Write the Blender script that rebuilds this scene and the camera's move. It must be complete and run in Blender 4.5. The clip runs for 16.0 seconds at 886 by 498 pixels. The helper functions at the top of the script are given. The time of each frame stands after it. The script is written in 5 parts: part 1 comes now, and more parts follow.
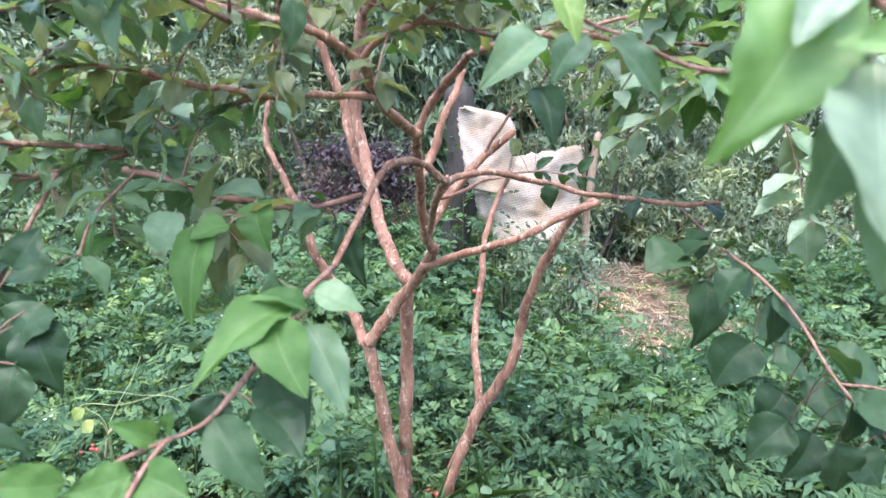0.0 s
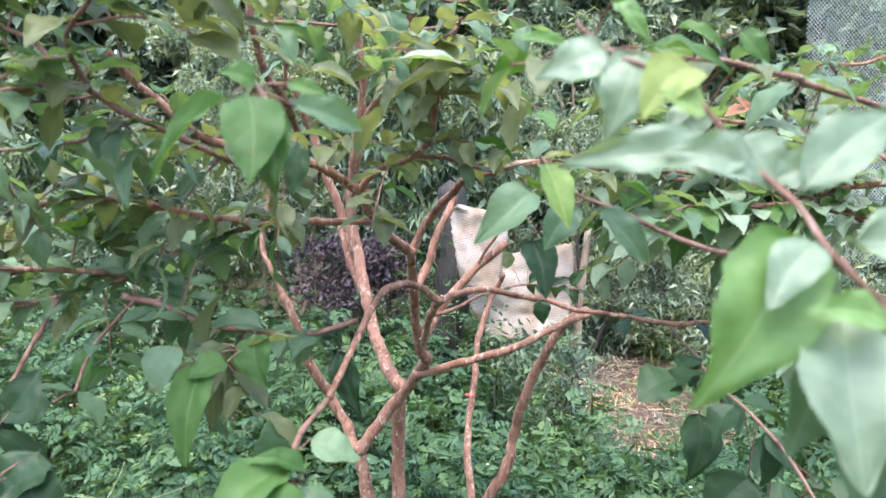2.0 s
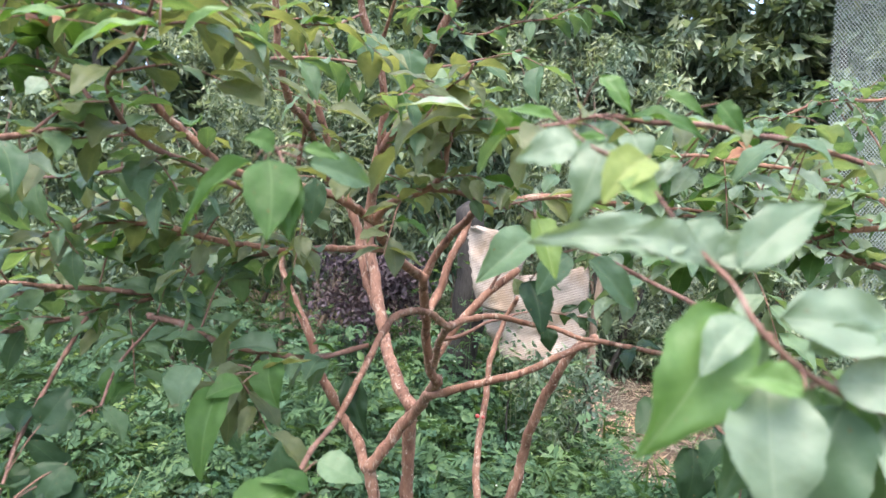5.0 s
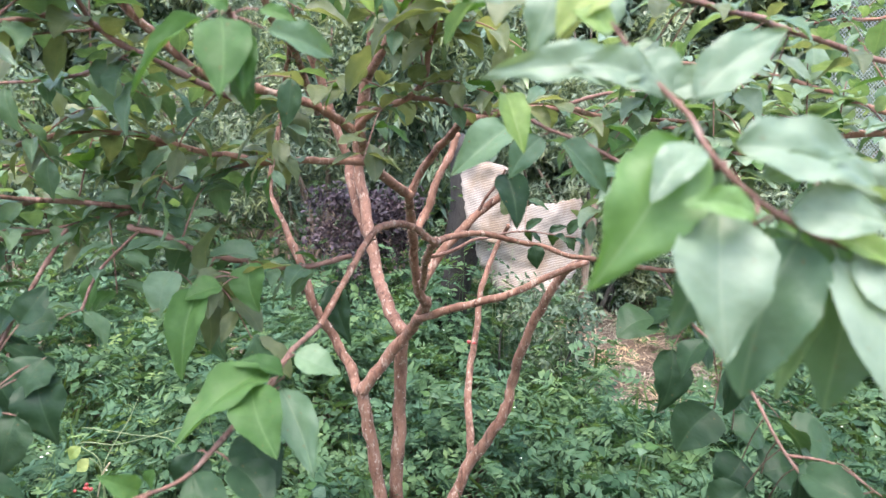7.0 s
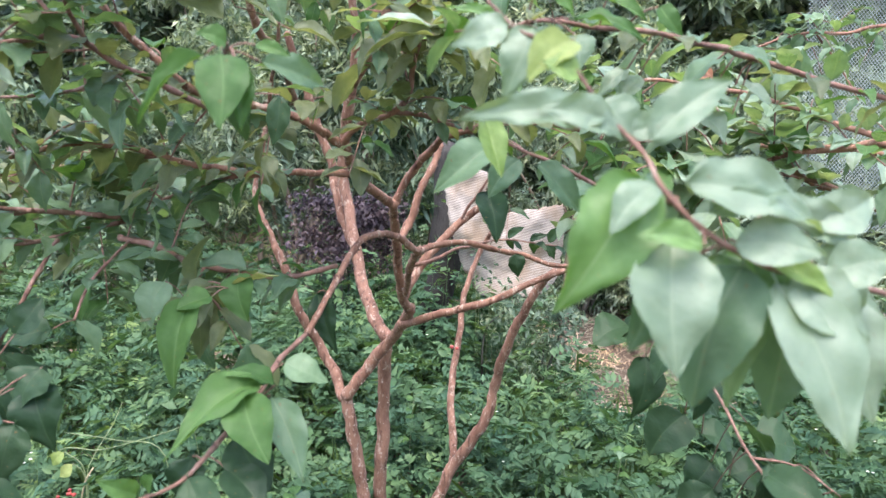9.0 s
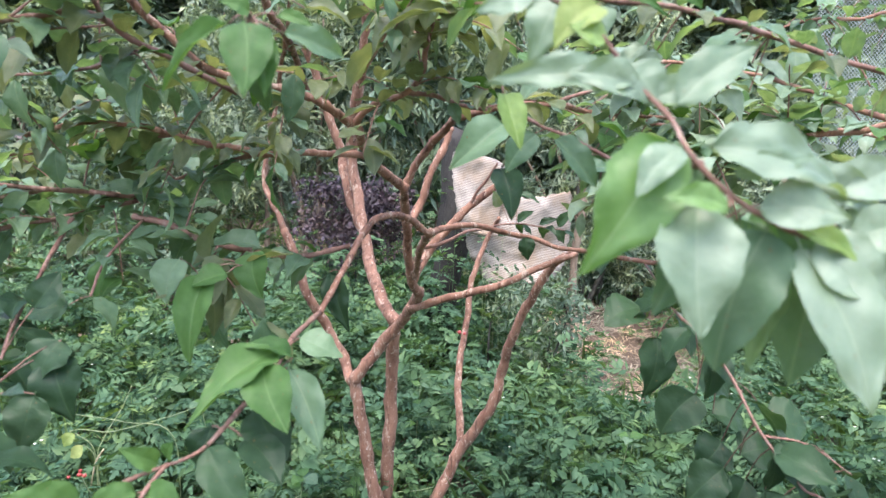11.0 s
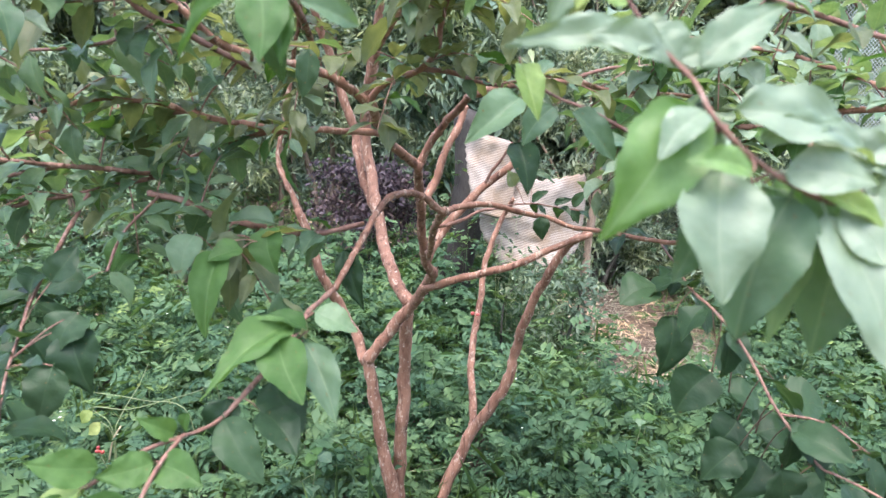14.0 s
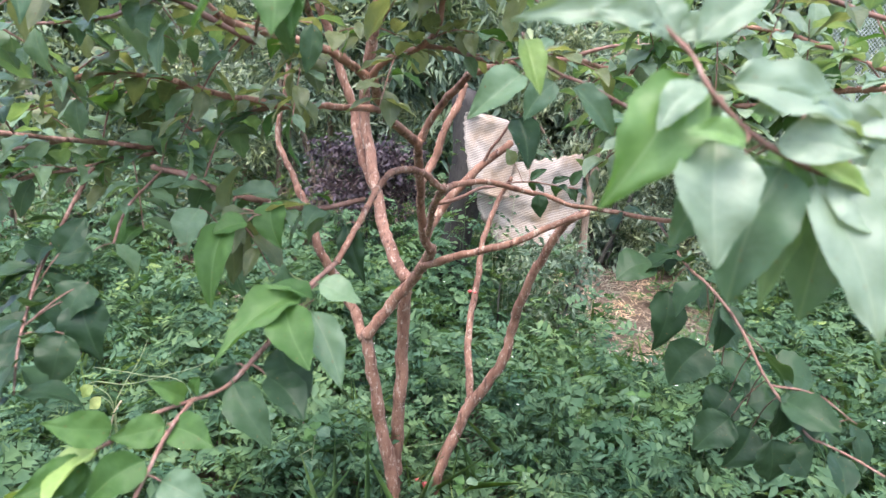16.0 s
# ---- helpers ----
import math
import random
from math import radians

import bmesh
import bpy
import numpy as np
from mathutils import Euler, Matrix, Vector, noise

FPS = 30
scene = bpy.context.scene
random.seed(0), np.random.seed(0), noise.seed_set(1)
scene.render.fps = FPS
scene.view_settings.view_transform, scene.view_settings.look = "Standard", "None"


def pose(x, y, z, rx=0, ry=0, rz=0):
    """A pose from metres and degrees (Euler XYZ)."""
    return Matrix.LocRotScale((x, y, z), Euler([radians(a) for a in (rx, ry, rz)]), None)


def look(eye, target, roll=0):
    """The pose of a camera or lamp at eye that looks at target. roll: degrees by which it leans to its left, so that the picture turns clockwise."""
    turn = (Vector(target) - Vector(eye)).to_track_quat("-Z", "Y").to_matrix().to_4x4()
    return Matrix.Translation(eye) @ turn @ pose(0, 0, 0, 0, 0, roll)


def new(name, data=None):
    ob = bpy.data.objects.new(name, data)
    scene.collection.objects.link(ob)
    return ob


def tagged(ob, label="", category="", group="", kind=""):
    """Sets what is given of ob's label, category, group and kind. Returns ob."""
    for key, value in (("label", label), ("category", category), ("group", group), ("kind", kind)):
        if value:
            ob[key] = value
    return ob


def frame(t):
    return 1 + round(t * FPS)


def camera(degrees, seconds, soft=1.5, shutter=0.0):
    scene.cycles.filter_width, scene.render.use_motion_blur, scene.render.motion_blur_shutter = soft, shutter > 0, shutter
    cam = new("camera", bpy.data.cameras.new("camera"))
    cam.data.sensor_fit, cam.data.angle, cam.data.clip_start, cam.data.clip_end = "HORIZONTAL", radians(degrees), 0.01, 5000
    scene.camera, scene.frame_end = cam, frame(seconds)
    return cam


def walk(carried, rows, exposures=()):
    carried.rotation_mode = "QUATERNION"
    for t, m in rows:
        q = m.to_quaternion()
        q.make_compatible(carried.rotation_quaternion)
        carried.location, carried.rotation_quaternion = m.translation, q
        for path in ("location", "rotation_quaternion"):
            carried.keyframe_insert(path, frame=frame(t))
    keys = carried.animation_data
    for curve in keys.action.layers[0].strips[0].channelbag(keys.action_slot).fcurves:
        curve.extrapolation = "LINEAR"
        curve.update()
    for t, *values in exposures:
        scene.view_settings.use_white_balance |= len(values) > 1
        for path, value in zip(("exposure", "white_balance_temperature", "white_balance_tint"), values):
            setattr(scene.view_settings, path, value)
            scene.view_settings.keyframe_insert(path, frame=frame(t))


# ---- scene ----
cam = camera(63.87, 16.0, soft=1.45, shutter=0.5)
cam.data.dof.use_dof, cam.data.dof.focus_distance = True, 1.7
cam.data.dof.aperture_fstop = cam.data.lens / 2.2
PATH = [
    (0, (0.0000, 0.0000, 1.2000), (0.0000, 1.9563, 0.7842), 0.00),
    (0.5, (-0.0036, 0.0015, 1.2139), (-0.0049, 1.9681, 0.8499), 0.28),
    (1, (-0.0054, 0.0027, 1.2261), (-0.0230, 1.9804, 0.9286), 0.29),
    (1.5, (-0.0039, -0.0083, 1.2390), (-0.0018, 1.9771, 0.9978), 0.48),
    (2, (-0.0035, -0.0073, 1.2478), (0.0185, 1.9848, 1.0718), 0.43),
    (2.5, (-0.0034, -0.0262, 1.2588), (0.0066, 1.9691, 1.1218), 0.47),
    (3, (-0.0025, -0.0386, 1.2673), (0.0022, 1.9596, 1.1822), 0.42),
    (3.2, (-0.0014, -0.0271, 1.2695), (-0.0059, 1.9720, 1.2116), 0.39),
    (5.5, (0.0177, -0.0454, 1.2671), (-0.0071, 1.9463, 1.0861), 2.41),
    (6, (0.0272, -0.0381, 1.2501), (0.0229, 1.9476, 1.0115), 2.45),
    (6.5, (0.0241, -0.0268, 1.2333), (-0.0011, 1.9526, 0.9481), 2.06),
    (7, (0.0263, -0.0410, 1.2310), (0.0068, 1.9367, 0.9339), 1.54),
    (7.5, (0.0265, -0.0543, 1.2429), (0.0525, 1.9224, 0.9394), 1.33),
    (8, (0.0286, -0.0704, 1.2419), (0.0584, 1.9061, 0.9373), 1.68),
    (8.5, (0.0272, -0.0750, 1.2461), (0.0461, 1.9034, 0.9536), 1.56),
    (9, (0.0267, -0.0671, 1.2434), (0.0530, 1.9121, 0.9571), 1.85),
    (11.3, (0.0185, -0.0734, 1.2294), (0.0254, 1.8998, 0.9029), 2.28),
    (11.5, (0.0222, -0.0773, 1.2272), (0.0262, 1.8948, 0.8948), 2.56),
    (12, (0.0219, -0.0772, 1.2271), (0.0157, 1.8940, 0.8890), 2.25),
    (12.5, (0.0223, -0.0759, 1.2298), (0.0108, 1.8940, 0.8844), 2.22),
    (13, (0.0221, -0.0739, 1.2283), (0.0105, 1.8957, 0.8810), 2.26),
    (13.5, (0.0183, -0.0752, 1.2311), (0.0080, 1.8934, 0.8783), 2.19),
    (14, (0.0173, -0.0695, 1.2258), (-0.0048, 1.8969, 0.8615), 2.16),
    (14.5, (0.0184, -0.0659, 1.2281), (0.0085, 1.8985, 0.8527), 1.90),
    (15, (0.0157, -0.0728, 1.2280), (0.0103, 1.8909, 0.8489), 2.32),
    (15.5, (0.0173, -0.0825, 1.2261), (0.0090, 1.8752, 0.8169), 2.23),
    (16, (0.0133, -0.0839, 1.2223), (0.0035, 1.8718, 0.8042), 2.59),
]
walk(cam, [(t, look(eye, target, roll)) for t, eye, target, roll in PATH], exposures=[(0, 2.75, 5850, 16), (1, 2.67, 5850, 16), (2, 2.55, 6000, 16), (3, 2.54, 6350, 16), (5.5, 2.36, 6350, 16), (7, 2.50, 6120, 17), (9, 2.37, 6080, 17), (12, 2.43, 6040, 17), (13.5, 2.48, 6120, 18), (15, 2.47, 6120, 18), (16, 2.43, 6120, 18)])

# ---- light ----
world = bpy.data.worlds.new("sky")
scene.world = world
world.use_nodes = True
wn, wl = world.node_tree.nodes, world.node_tree.links
sky = wn.new("ShaderNodeTexSky")
sky.sky_type, sky.sun_disc = "NISHITA", False
sky.sun_elevation, sky.sun_rotation = radians(72), radians(194)
sky.air_density, sky.dust_density, sky.ozone_density = 1.0, 4.0, 1.0
wn["Background"].inputs["Strength"].default_value = 0.15
wl.new(sky.outputs["Color"], wn["Background"].inputs["Color"])
sun_data = bpy.data.lights.new("sun", "SUN")
sun_data.energy, sun_data.angle, sun_data.color = 0.68, radians(60), (1.0, 0.98, 0.95)
sun = new("sun", sun_data)
sun.matrix_world = look((-0.6, -2.4, 7.6), (0, 0, 0))


# ---- materials ----
def material(name):
    m = bpy.data.materials.new(name)
    m.use_nodes = True
    nodes, links = m.node_tree.nodes, m.node_tree.links
    return m, nodes, links, nodes["Principled BSDF"], nodes["Material Output"]


def ramp(nodes, stops):
    r = nodes.new("ShaderNodeValToRGB")
    while len(r.color_ramp.elements) < len(stops):
        r.color_ramp.elements.new(0.5)
    for e, (p, c) in zip(r.color_ramp.elements, stops):
        e.position, e.color = p, (*c, 1)
    return r


def noise_node(nodes, links, scale, detail=4.0, coords="Object", rough=0.6):
    tc, n = nodes.new("ShaderNodeTexCoord"), nodes.new("ShaderNodeTexNoise")
    n.inputs["Scale"].default_value, n.inputs["Detail"].default_value, n.inputs["Roughness"].default_value = scale, detail, rough
    links.new(tc.outputs[coords], n.inputs["Vector"])
    return n


def mixed(nodes, links, a, b, fac, mode="MIX"):
    m = nodes.new("ShaderNodeMix")
    m.data_type, m.blend_type = "RGBA", mode
    for socket, v in ((m.inputs[0], fac), (m.inputs[6], a), (m.inputs[7], b)):
        if isinstance(v, (int, float)):
            socket.default_value = v
        elif isinstance(v, tuple):
            socket.default_value = (*v, 1)
        else:
            links.new(v, socket)
    return m.outputs[2]


def leaf_material(name, dark, light, vein, rough, glow, per_object=True, through_colour=None, spots=0.0, gloss=0.24):
    """A leaf with a pale midrib and side veins, varied from leaf to leaf, that lets some light through."""
    m, nodes, links, bsdf, out = material(name)
    pick = nodes.new("ShaderNodeObjectInfo").outputs["Random"] if per_object else nodes.new("ShaderNodeNewGeometry").outputs["Random Per Island"]
    tint = ramp(nodes, [(0.0, dark), (0.55, tuple((a + b) / 2 for a, b in zip(dark, light))), (1.0, light)])
    links.new(pick, tint.inputs["Fac"])
    colour = tint.outputs["Color"]
    n = noise_node(nodes, links, 3.0 if per_object else 25.0, 3.0)
    shade = ramp(nodes, [(0.3, (0.74, 0.80, 0.72)), (0.7, (1.18, 1.12, 1.14))])
    links.new(n.outputs["Fac"], shade.inputs["Fac"])
    colour = mixed(nodes, links, colour, shade.outputs["Color"], 1.0, "MULTIPLY")
    if not per_object:
        stand = noise_node(nodes, links, 3.2, 3.0)
        hue = ramp(nodes, [(0.36, (0.66, 0.76, 0.80)), (0.5, (0.95, 0.95, 0.95)), (0.64, (1.18, 1.10, 0.86))])
        links.new(stand.outputs["Fac"], hue.inputs["Fac"])
        colour = mixed(nodes, links, colour, hue.outputs["Color"], 1.0, "MULTIPLY")
    if per_object:
        uv = nodes.new("ShaderNodeUVMap")
        sep = nodes.new("ShaderNodeSeparateXYZ")
        links.new(uv.outputs["UV"], sep.inputs["Vector"])
        off = nodes.new("ShaderNodeMath")
        off.operation = "SUBTRACT"
        links.new(sep.outputs["X"], off.inputs[0])
        off.inputs[1].default_value = 0.5
        side = nodes.new("ShaderNodeMath")
        side.operation = "ABSOLUTE"
        links.new(off.outputs[0], side.inputs[0])
        rib = ramp(nodes, [(0.0, (0.45, 0.45, 0.45)), (0.010, (0.25, 0.25, 0.25)), (0.03, (0, 0, 0))])
        links.new(side.outputs[0], rib.inputs["Fac"])
        # side veins run forwards from the midrib
        run = nodes.new("ShaderNodeMath")
        run.operation = "MULTIPLY_ADD"
        links.new(side.outputs[0], run.inputs[0])
        run.inputs[1].default_value = -0.55
        links.new(sep.outputs["Y"], run.inputs[2])
        wave = nodes.new("ShaderNodeMath")
        wave.operation = "SINE"
        many = nodes.new("ShaderNodeMath")
        many.operation = "MULTIPLY"
        links.new(run.outputs[0], many.inputs[0])
        many.inputs[1].default_value = 62.0
        links.new(many.outputs[0], wave.inputs[0])
        veins = ramp(nodes, [(0.86, (0, 0, 0)), (1.0, (0.025, 0.025, 0.025))])
        links.new(wave.outputs[0], veins.inputs["Fac"])
        both = mixed(nodes, links, rib.outputs["Color"], veins.outputs["Color"], 1.0, "ADD")
        colour = mixed(nodes, links, colour, vein, both)
        bump = nodes.new("ShaderNodeBump")
        bump.inputs["Strength"].default_value, bump.inputs["Distance"].default_value = 0.15, 0.02
        height = mixed(nodes, links, n.outputs["Color"], both, 0.5, "SUBTRACT")
        links.new(height, bump.inputs["Height"])
        links.new(bump.outputs["Normal"], bsdf.inputs["Normal"])
        if spots:
            v = noise_node(nodes, links, 14.0, 2.0)
            brown = ramp(nodes, [(0.68, (0, 0, 0)), (0.74, (1, 1, 1))])
            links.new(v.outputs["Fac"], brown.inputs["Fac"])
            fade = nodes.new("ShaderNodeMath")
            fade.operation = "MULTIPLY"
            links.new(brown.outputs["Color"], fade.inputs[0])
            fade.inputs[1].default_value = spots
            colour = mixed(nodes, links, colour, (0.16, 0.09, 0.03), fade.outputs[0])
    links.new(colour, bsdf.inputs["Base Color"])
    bsdf.inputs["Roughness"].default_value = rough
    bsdf.inputs["Specular IOR Level"].default_value = gloss if per_object else 0.16
    see = nodes.new("ShaderNodeBsdfTranslucent")
    links.new(mixed(nodes, links, colour, through_colour or (1.35, 1.30, 0.50), 1.0, "MULTIPLY"), see.inputs["Color"])
    mix = nodes.new("ShaderNodeMixShader")
    mix.inputs["Fac"].default_value = glow
    links.new(bsdf.outputs[0], mix.inputs[1])
    links.new(see.outputs[0], mix.inputs[2])
    links.new(mix.outputs[0], out.inputs["Surface"])
    return m


LEAF_MATURE = leaf_material("mature_leaf", (0.076, 0.140, 0.080), (0.165, 0.256, 0.142), (0.19, 0.26, 0.15), 0.40, 0.42, spots=0.6, gloss=0.25)
LEAF_FRESH = leaf_material("fresh_leaf", (0.042, 0.100, 0.026), (0.078, 0.156, 0.044), (0.13, 0.22, 0.08), 0.46, 0.38, spots=0.5, gloss=0.17)
# paler copy of the fresh leaf, with the sky's sheen put into its colour
LEAF_SHEEN = leaf_material("sheen_leaf", (0.132, 0.202, 0.120), (0.222, 0.298, 0.205), (0.26, 0.33, 0.21), 0.42, 0.36, spots=0.3, gloss=0.46)
# mature leaf seen against the light: the backlight's yellow is in the base colour
LEAF_OLIVE = leaf_material("olive_leaf", (0.096, 0.130, 0.063), (0.190, 0.224, 0.105), (0.18, 0.20, 0.10), 0.38, 0.50, spots=0.5, through_colour=(1.25, 1.15, 0.55), gloss=0.34)
# darker copy of the mature leaf: the shade it hangs in is in its colour
LEAF_SHADED = leaf_material("shaded_leaf", (0.018, 0.042, 0.019), (0.038, 0.076, 0.034), (0.05, 0.09, 0.04), 0.38, 0.30, spots=0.6, gloss=0.17)
LEAF_YOUNG = leaf_material("young_leaf", (0.12, 0.20, 0.05), (0.20, 0.29, 0.08), (0.30, 0.38, 0.14), 0.4, 0.26)
LEAF_BRIGHT = leaf_material("bright_leaf", (0.105, 0.205, 0.060), (0.160, 0.275, 0.095), (0.24, 0.33, 0.17), 0.42, 0.42, spots=0.3, through_colour=(1.35, 1.40, 0.40), gloss=0.36)
LEAF_YELLOW = leaf_material("yellowing_leaf", (0.21, 0.28, 0.085), (0.29, 0.34, 0.12), (0.33, 0.35, 0.15), 0.45, 0.40, spots=0.8)
LEAF_DRY = leaf_material("dry_leaf", (0.20, 0.095, 0.05), (0.32, 0.17, 0.09), (0.36, 0.22, 0.12), 0.6, 0.25, spots=0.6, through_colour=(1.3, 0.9, 0.5))


def bark_material(name, base, pale, dark, flake):
    """Thin reddish bark that sheds in long flakes, with pale strips, scars and dark pits."""
    m, nodes, links, bsdf, _ = material(name)
    tc = nodes.new("ShaderNodeTexCoord")

    def grain(scale, stretch, detail, rough=0.6):
        mp, n = nodes.new("ShaderNodeMapping"), nodes.new("ShaderNodeTexNoise")
        mp.inputs["Scale"].default_value = (1, 1, stretch)
        links.new(tc.outputs["Object"], mp.inputs["Vector"])
        n.inputs["Scale"].default_value, n.inputs["Detail"].default_value, n.inputs["Roughness"].default_value = scale, detail, rough
        links.new(mp.outputs[0], n.inputs["Vector"])
        return n

    fine, wide, streak, scale_ = grain(150.0, 0.30, 6.0, 0.7), grain(26.0, 0.35, 5.0), grain(85.0, 0.10, 4.0), grain(60.0, 0.55, 6.0, 0.75)
    tone = ramp(nodes, [(0.30, dark), (0.43, base), (0.58, base), (0.72, pale)])
    links.new(fine.outputs["Fac"], tone.inputs["Fac"])
    patch = ramp(nodes, [(0.34, (0.58, 0.53, 0.50)), (0.50, (1, 1, 1)), (0.66, (1.25, 1.28, 1.28))])
    links.new(wide.outputs["Fac"], patch.inputs["Fac"])
    colour = mixed(nodes, links, tone.outputs["Color"], patch.outputs["Color"], 1.0, "MULTIPLY")
    cracks = ramp(nodes, [(0.34, (0.42, 0.38, 0.36)), (0.44, (1, 1, 1)), (1.0, (1, 1, 1))])
    links.new(streak.outputs["Fac"], cracks.inputs["Fac"])
    colour = mixed(nodes, links, colour, cracks.outputs["Color"], 1.0, "MULTIPLY")
    edge = ramp(nodes, [(0.57, (0, 0, 0)), (0.62, (1, 1, 1))])
    links.new(scale_.outputs["Fac"], edge.inputs["Fac"])
    soft = nodes.new("ShaderNodeMath")
    soft.operation = "MULTIPLY"
    links.new(edge.outputs["Color"], soft.inputs[0])
    soft.inputs[1].default_value = flake
    colour = mixed(nodes, links, colour, pale, soft.outputs[0])
    links.new(colour, bsdf.inputs["Base Color"])
    bsdf.inputs["Roughness"].default_value = 0.72
    bsdf.inputs["Specular IOR Level"].default_value = 0.3
    bump = nodes.new("ShaderNodeBump")
    bump.inputs["Strength"].default_value, bump.inputs["Distance"].default_value = 0.8, 0.005
    links.new(mixed(nodes, links, mixed(nodes, links, fine.outputs["Color"], scale_.outputs["Color"], 0.5), streak.outputs["Color"], 0.5), bump.inputs["Height"])
    links.new(bump.outputs["Normal"], bsdf.inputs["Normal"])
    return m


BARK = bark_material("reddish_bark", (0.215, 0.112, 0.070), (0.46, 0.36, 0.27), (0.060, 0.032, 0.023), 0.60)
FLAKE = bark_material("bark_flake", (0.30, 0.20, 0.145), (0.52, 0.44, 0.35), (0.12, 0.07, 0.05), 0.5)
TWIG = bark_material("twig_bark", (0.185, 0.102, 0.072), (0.33, 0.245, 0.19), (0.075, 0.040, 0.029), 0.40)
OLD_BARK = bark_material("old_bark", (0.046, 0.044, 0.032), (0.095, 0.092, 0.070), (0.018, 0.016, 0.012), 0.4)
DARK_BARK = bark_material("dark_bark", (0.030, 0.027, 0.022), (0.068, 0.062, 0.050), (0.012, 0.010, 0.008), 0.35)
PALE_BARK = bark_material("pale_bark", (0.19, 0.14, 0.095), (0.34, 0.28, 0.21), (0.10, 0.065, 0.04), 0.5)


def plain(name, colour, rough=0.5, scale=60.0, spread=0.25, see=0.0):
    m, nodes, links, bsdf, out = material(name)
    n = noise_node(nodes, links, scale, 4.0)
    r = ramp(nodes, [(0.3, tuple(c * (1 - spread) for c in colour)), (0.7, tuple(min(1, c * (1 + spread)) for c in colour))])
    links.new(n.outputs["Fac"], r.inputs["Fac"])
    links.new(r.outputs["Color"], bsdf.inputs["Base Color"])
    bsdf.inputs["Roughness"].default_value = rough
    return m


BUD = plain("pale_bud", (0.50, 0.42, 0.33), 0.6)
FRUIT = plain("red_fruit", (0.30, 0.048, 0.036), 0.32, 90.0, 0.3)

WEED_DARK = leaf_material("weed_leaf", (0.040, 0.090, 0.043), (0.092, 0.166, 0.078), None, 0.65, 0.32, False)
WEED_BLUE = leaf_material("blue_green_weed", (0.045, 0.100, 0.055), (0.094, 0.170, 0.094), None, 0.65, 0.32, False)
WEED_TALL = leaf_material("tall_weed", (0.048, 0.104, 0.050), (0.116, 0.190, 0.094), None, 0.6, 0.32, False)
WEED_PALE = leaf_material("pale_weed", (0.095, 0.165, 0.058), (0.175, 0.25, 0.098), None, 0.55, 0.3, False)
GRASS = leaf_material("grass_blade", (0.08, 0.155, 0.045), (0.17, 0.25, 0.09), None, 0.5, 0.3, False)
STRAW = leaf_material("dry_straw", (0.21, 0.16, 0.115), (0.46, 0.375, 0.28), None, 0.7, 0.1, False, (1, .9, .7))
PURPLE = leaf_material("purple_leaf", (0.019, 0.015, 0.019), (0.088, 0.066, 0.078), None, 0.42, 0.12, False, (1, .6, .8))
HEDGE = leaf_material("hedge_leaf", (0.050, 0.086, 0.052), (0.20, 0.265, 0.18), None, 0.4, 0.25, False)
HEDGE_PALE = leaf_material("pale_hedge_leaf", (0.074, 0.112, 0.070), (0.35, 0.42, 0.305), None, 0.42, 0.36, False, (1.1, 1.15, 0.70))


def soil_material():
    m, nodes, links, bsdf, _ = material("soil")
    wide, fine = noise_node(nodes, links, 1.3, 6.0), noise_node(nodes, links, 45.0, 8.0, rough=0.75)
    base = ramp(nodes, [(0.35, (0.060, 0.040, 0.024)), (0.55, (0.105, 0.072, 0.043)), (0.7, (0.16, 0.115, 0.072))])
    links.new(wide.outputs["Fac"], base.inputs["Fac"])
    crumbs = ramp(nodes, [(0.3, (0.45, 0.42, 0.40)), (0.6, (1.1, 1.1, 1.1)), (0.75, (1.6, 1.5, 1.4))])
    links.new(fine.outputs["Fac"], crumbs.inputs["Fac"])
    links.new(mixed(nodes, links, base.outputs["Color"], crumbs.outputs["Color"], 1.0, "MULTIPLY"), bsdf.inputs["Base Color"])
    bsdf.inputs["Roughness"].default_value = 0.9
    bump = nodes.new("ShaderNodeBump")
    bump.inputs["Strength"].default_value, bump.inputs["Distance"].default_value = 0.8, 0.02
    links.new(fine.outputs["Fac"], bump.inputs["Height"])
    links.new(bump.outputs["Normal"], bsdf.inputs["Normal"])
    return m


SOIL = soil_material()


# ---- building helpers ----
def mesh_object(name, verts, faces, mat, parent=None, smooth=True, uvs=None):
    me = bpy.data.meshes.new(name)
    me.from_pydata(verts, [], faces)
    me.materials.append(mat)
    if smooth:
        me.polygons.foreach_set("use_smooth", [True] * len(me.polygons))
    if uvs is not None:
        layer = me.uv_layers.new(name="UVMap")
        idx = np.empty(len(me.loops), dtype=np.int32)
        me.loops.foreach_get("vertex_index", idx)
        layer.data.foreach_set("uv", np.asarray(uvs, dtype=np.float32)[idx].ravel())
    ob = new(name, me)
    if parent is not None:
        ob.parent = parent
    return ob


def glide(points, steps=5):
    """A smooth line through the points (Catmull-Rom)."""
    p = [Vector(q) for q in points]
    p = [p[0] * 2 - p[1]] + p + [p[-1] * 2 - p[-2]]
    line = []
    for a, b, c, d in zip(p, p[1:], p[2:], p[3:]):
        for k in range(steps):
            t = k / steps
            line.append(0.5 * (2 * b + (c - a) * t + (2 * a - 5 * b + 4 * c - d) * t * t + (3 * b - a - 3 * c + d) * t ** 3))
    return line + [p[-2]]


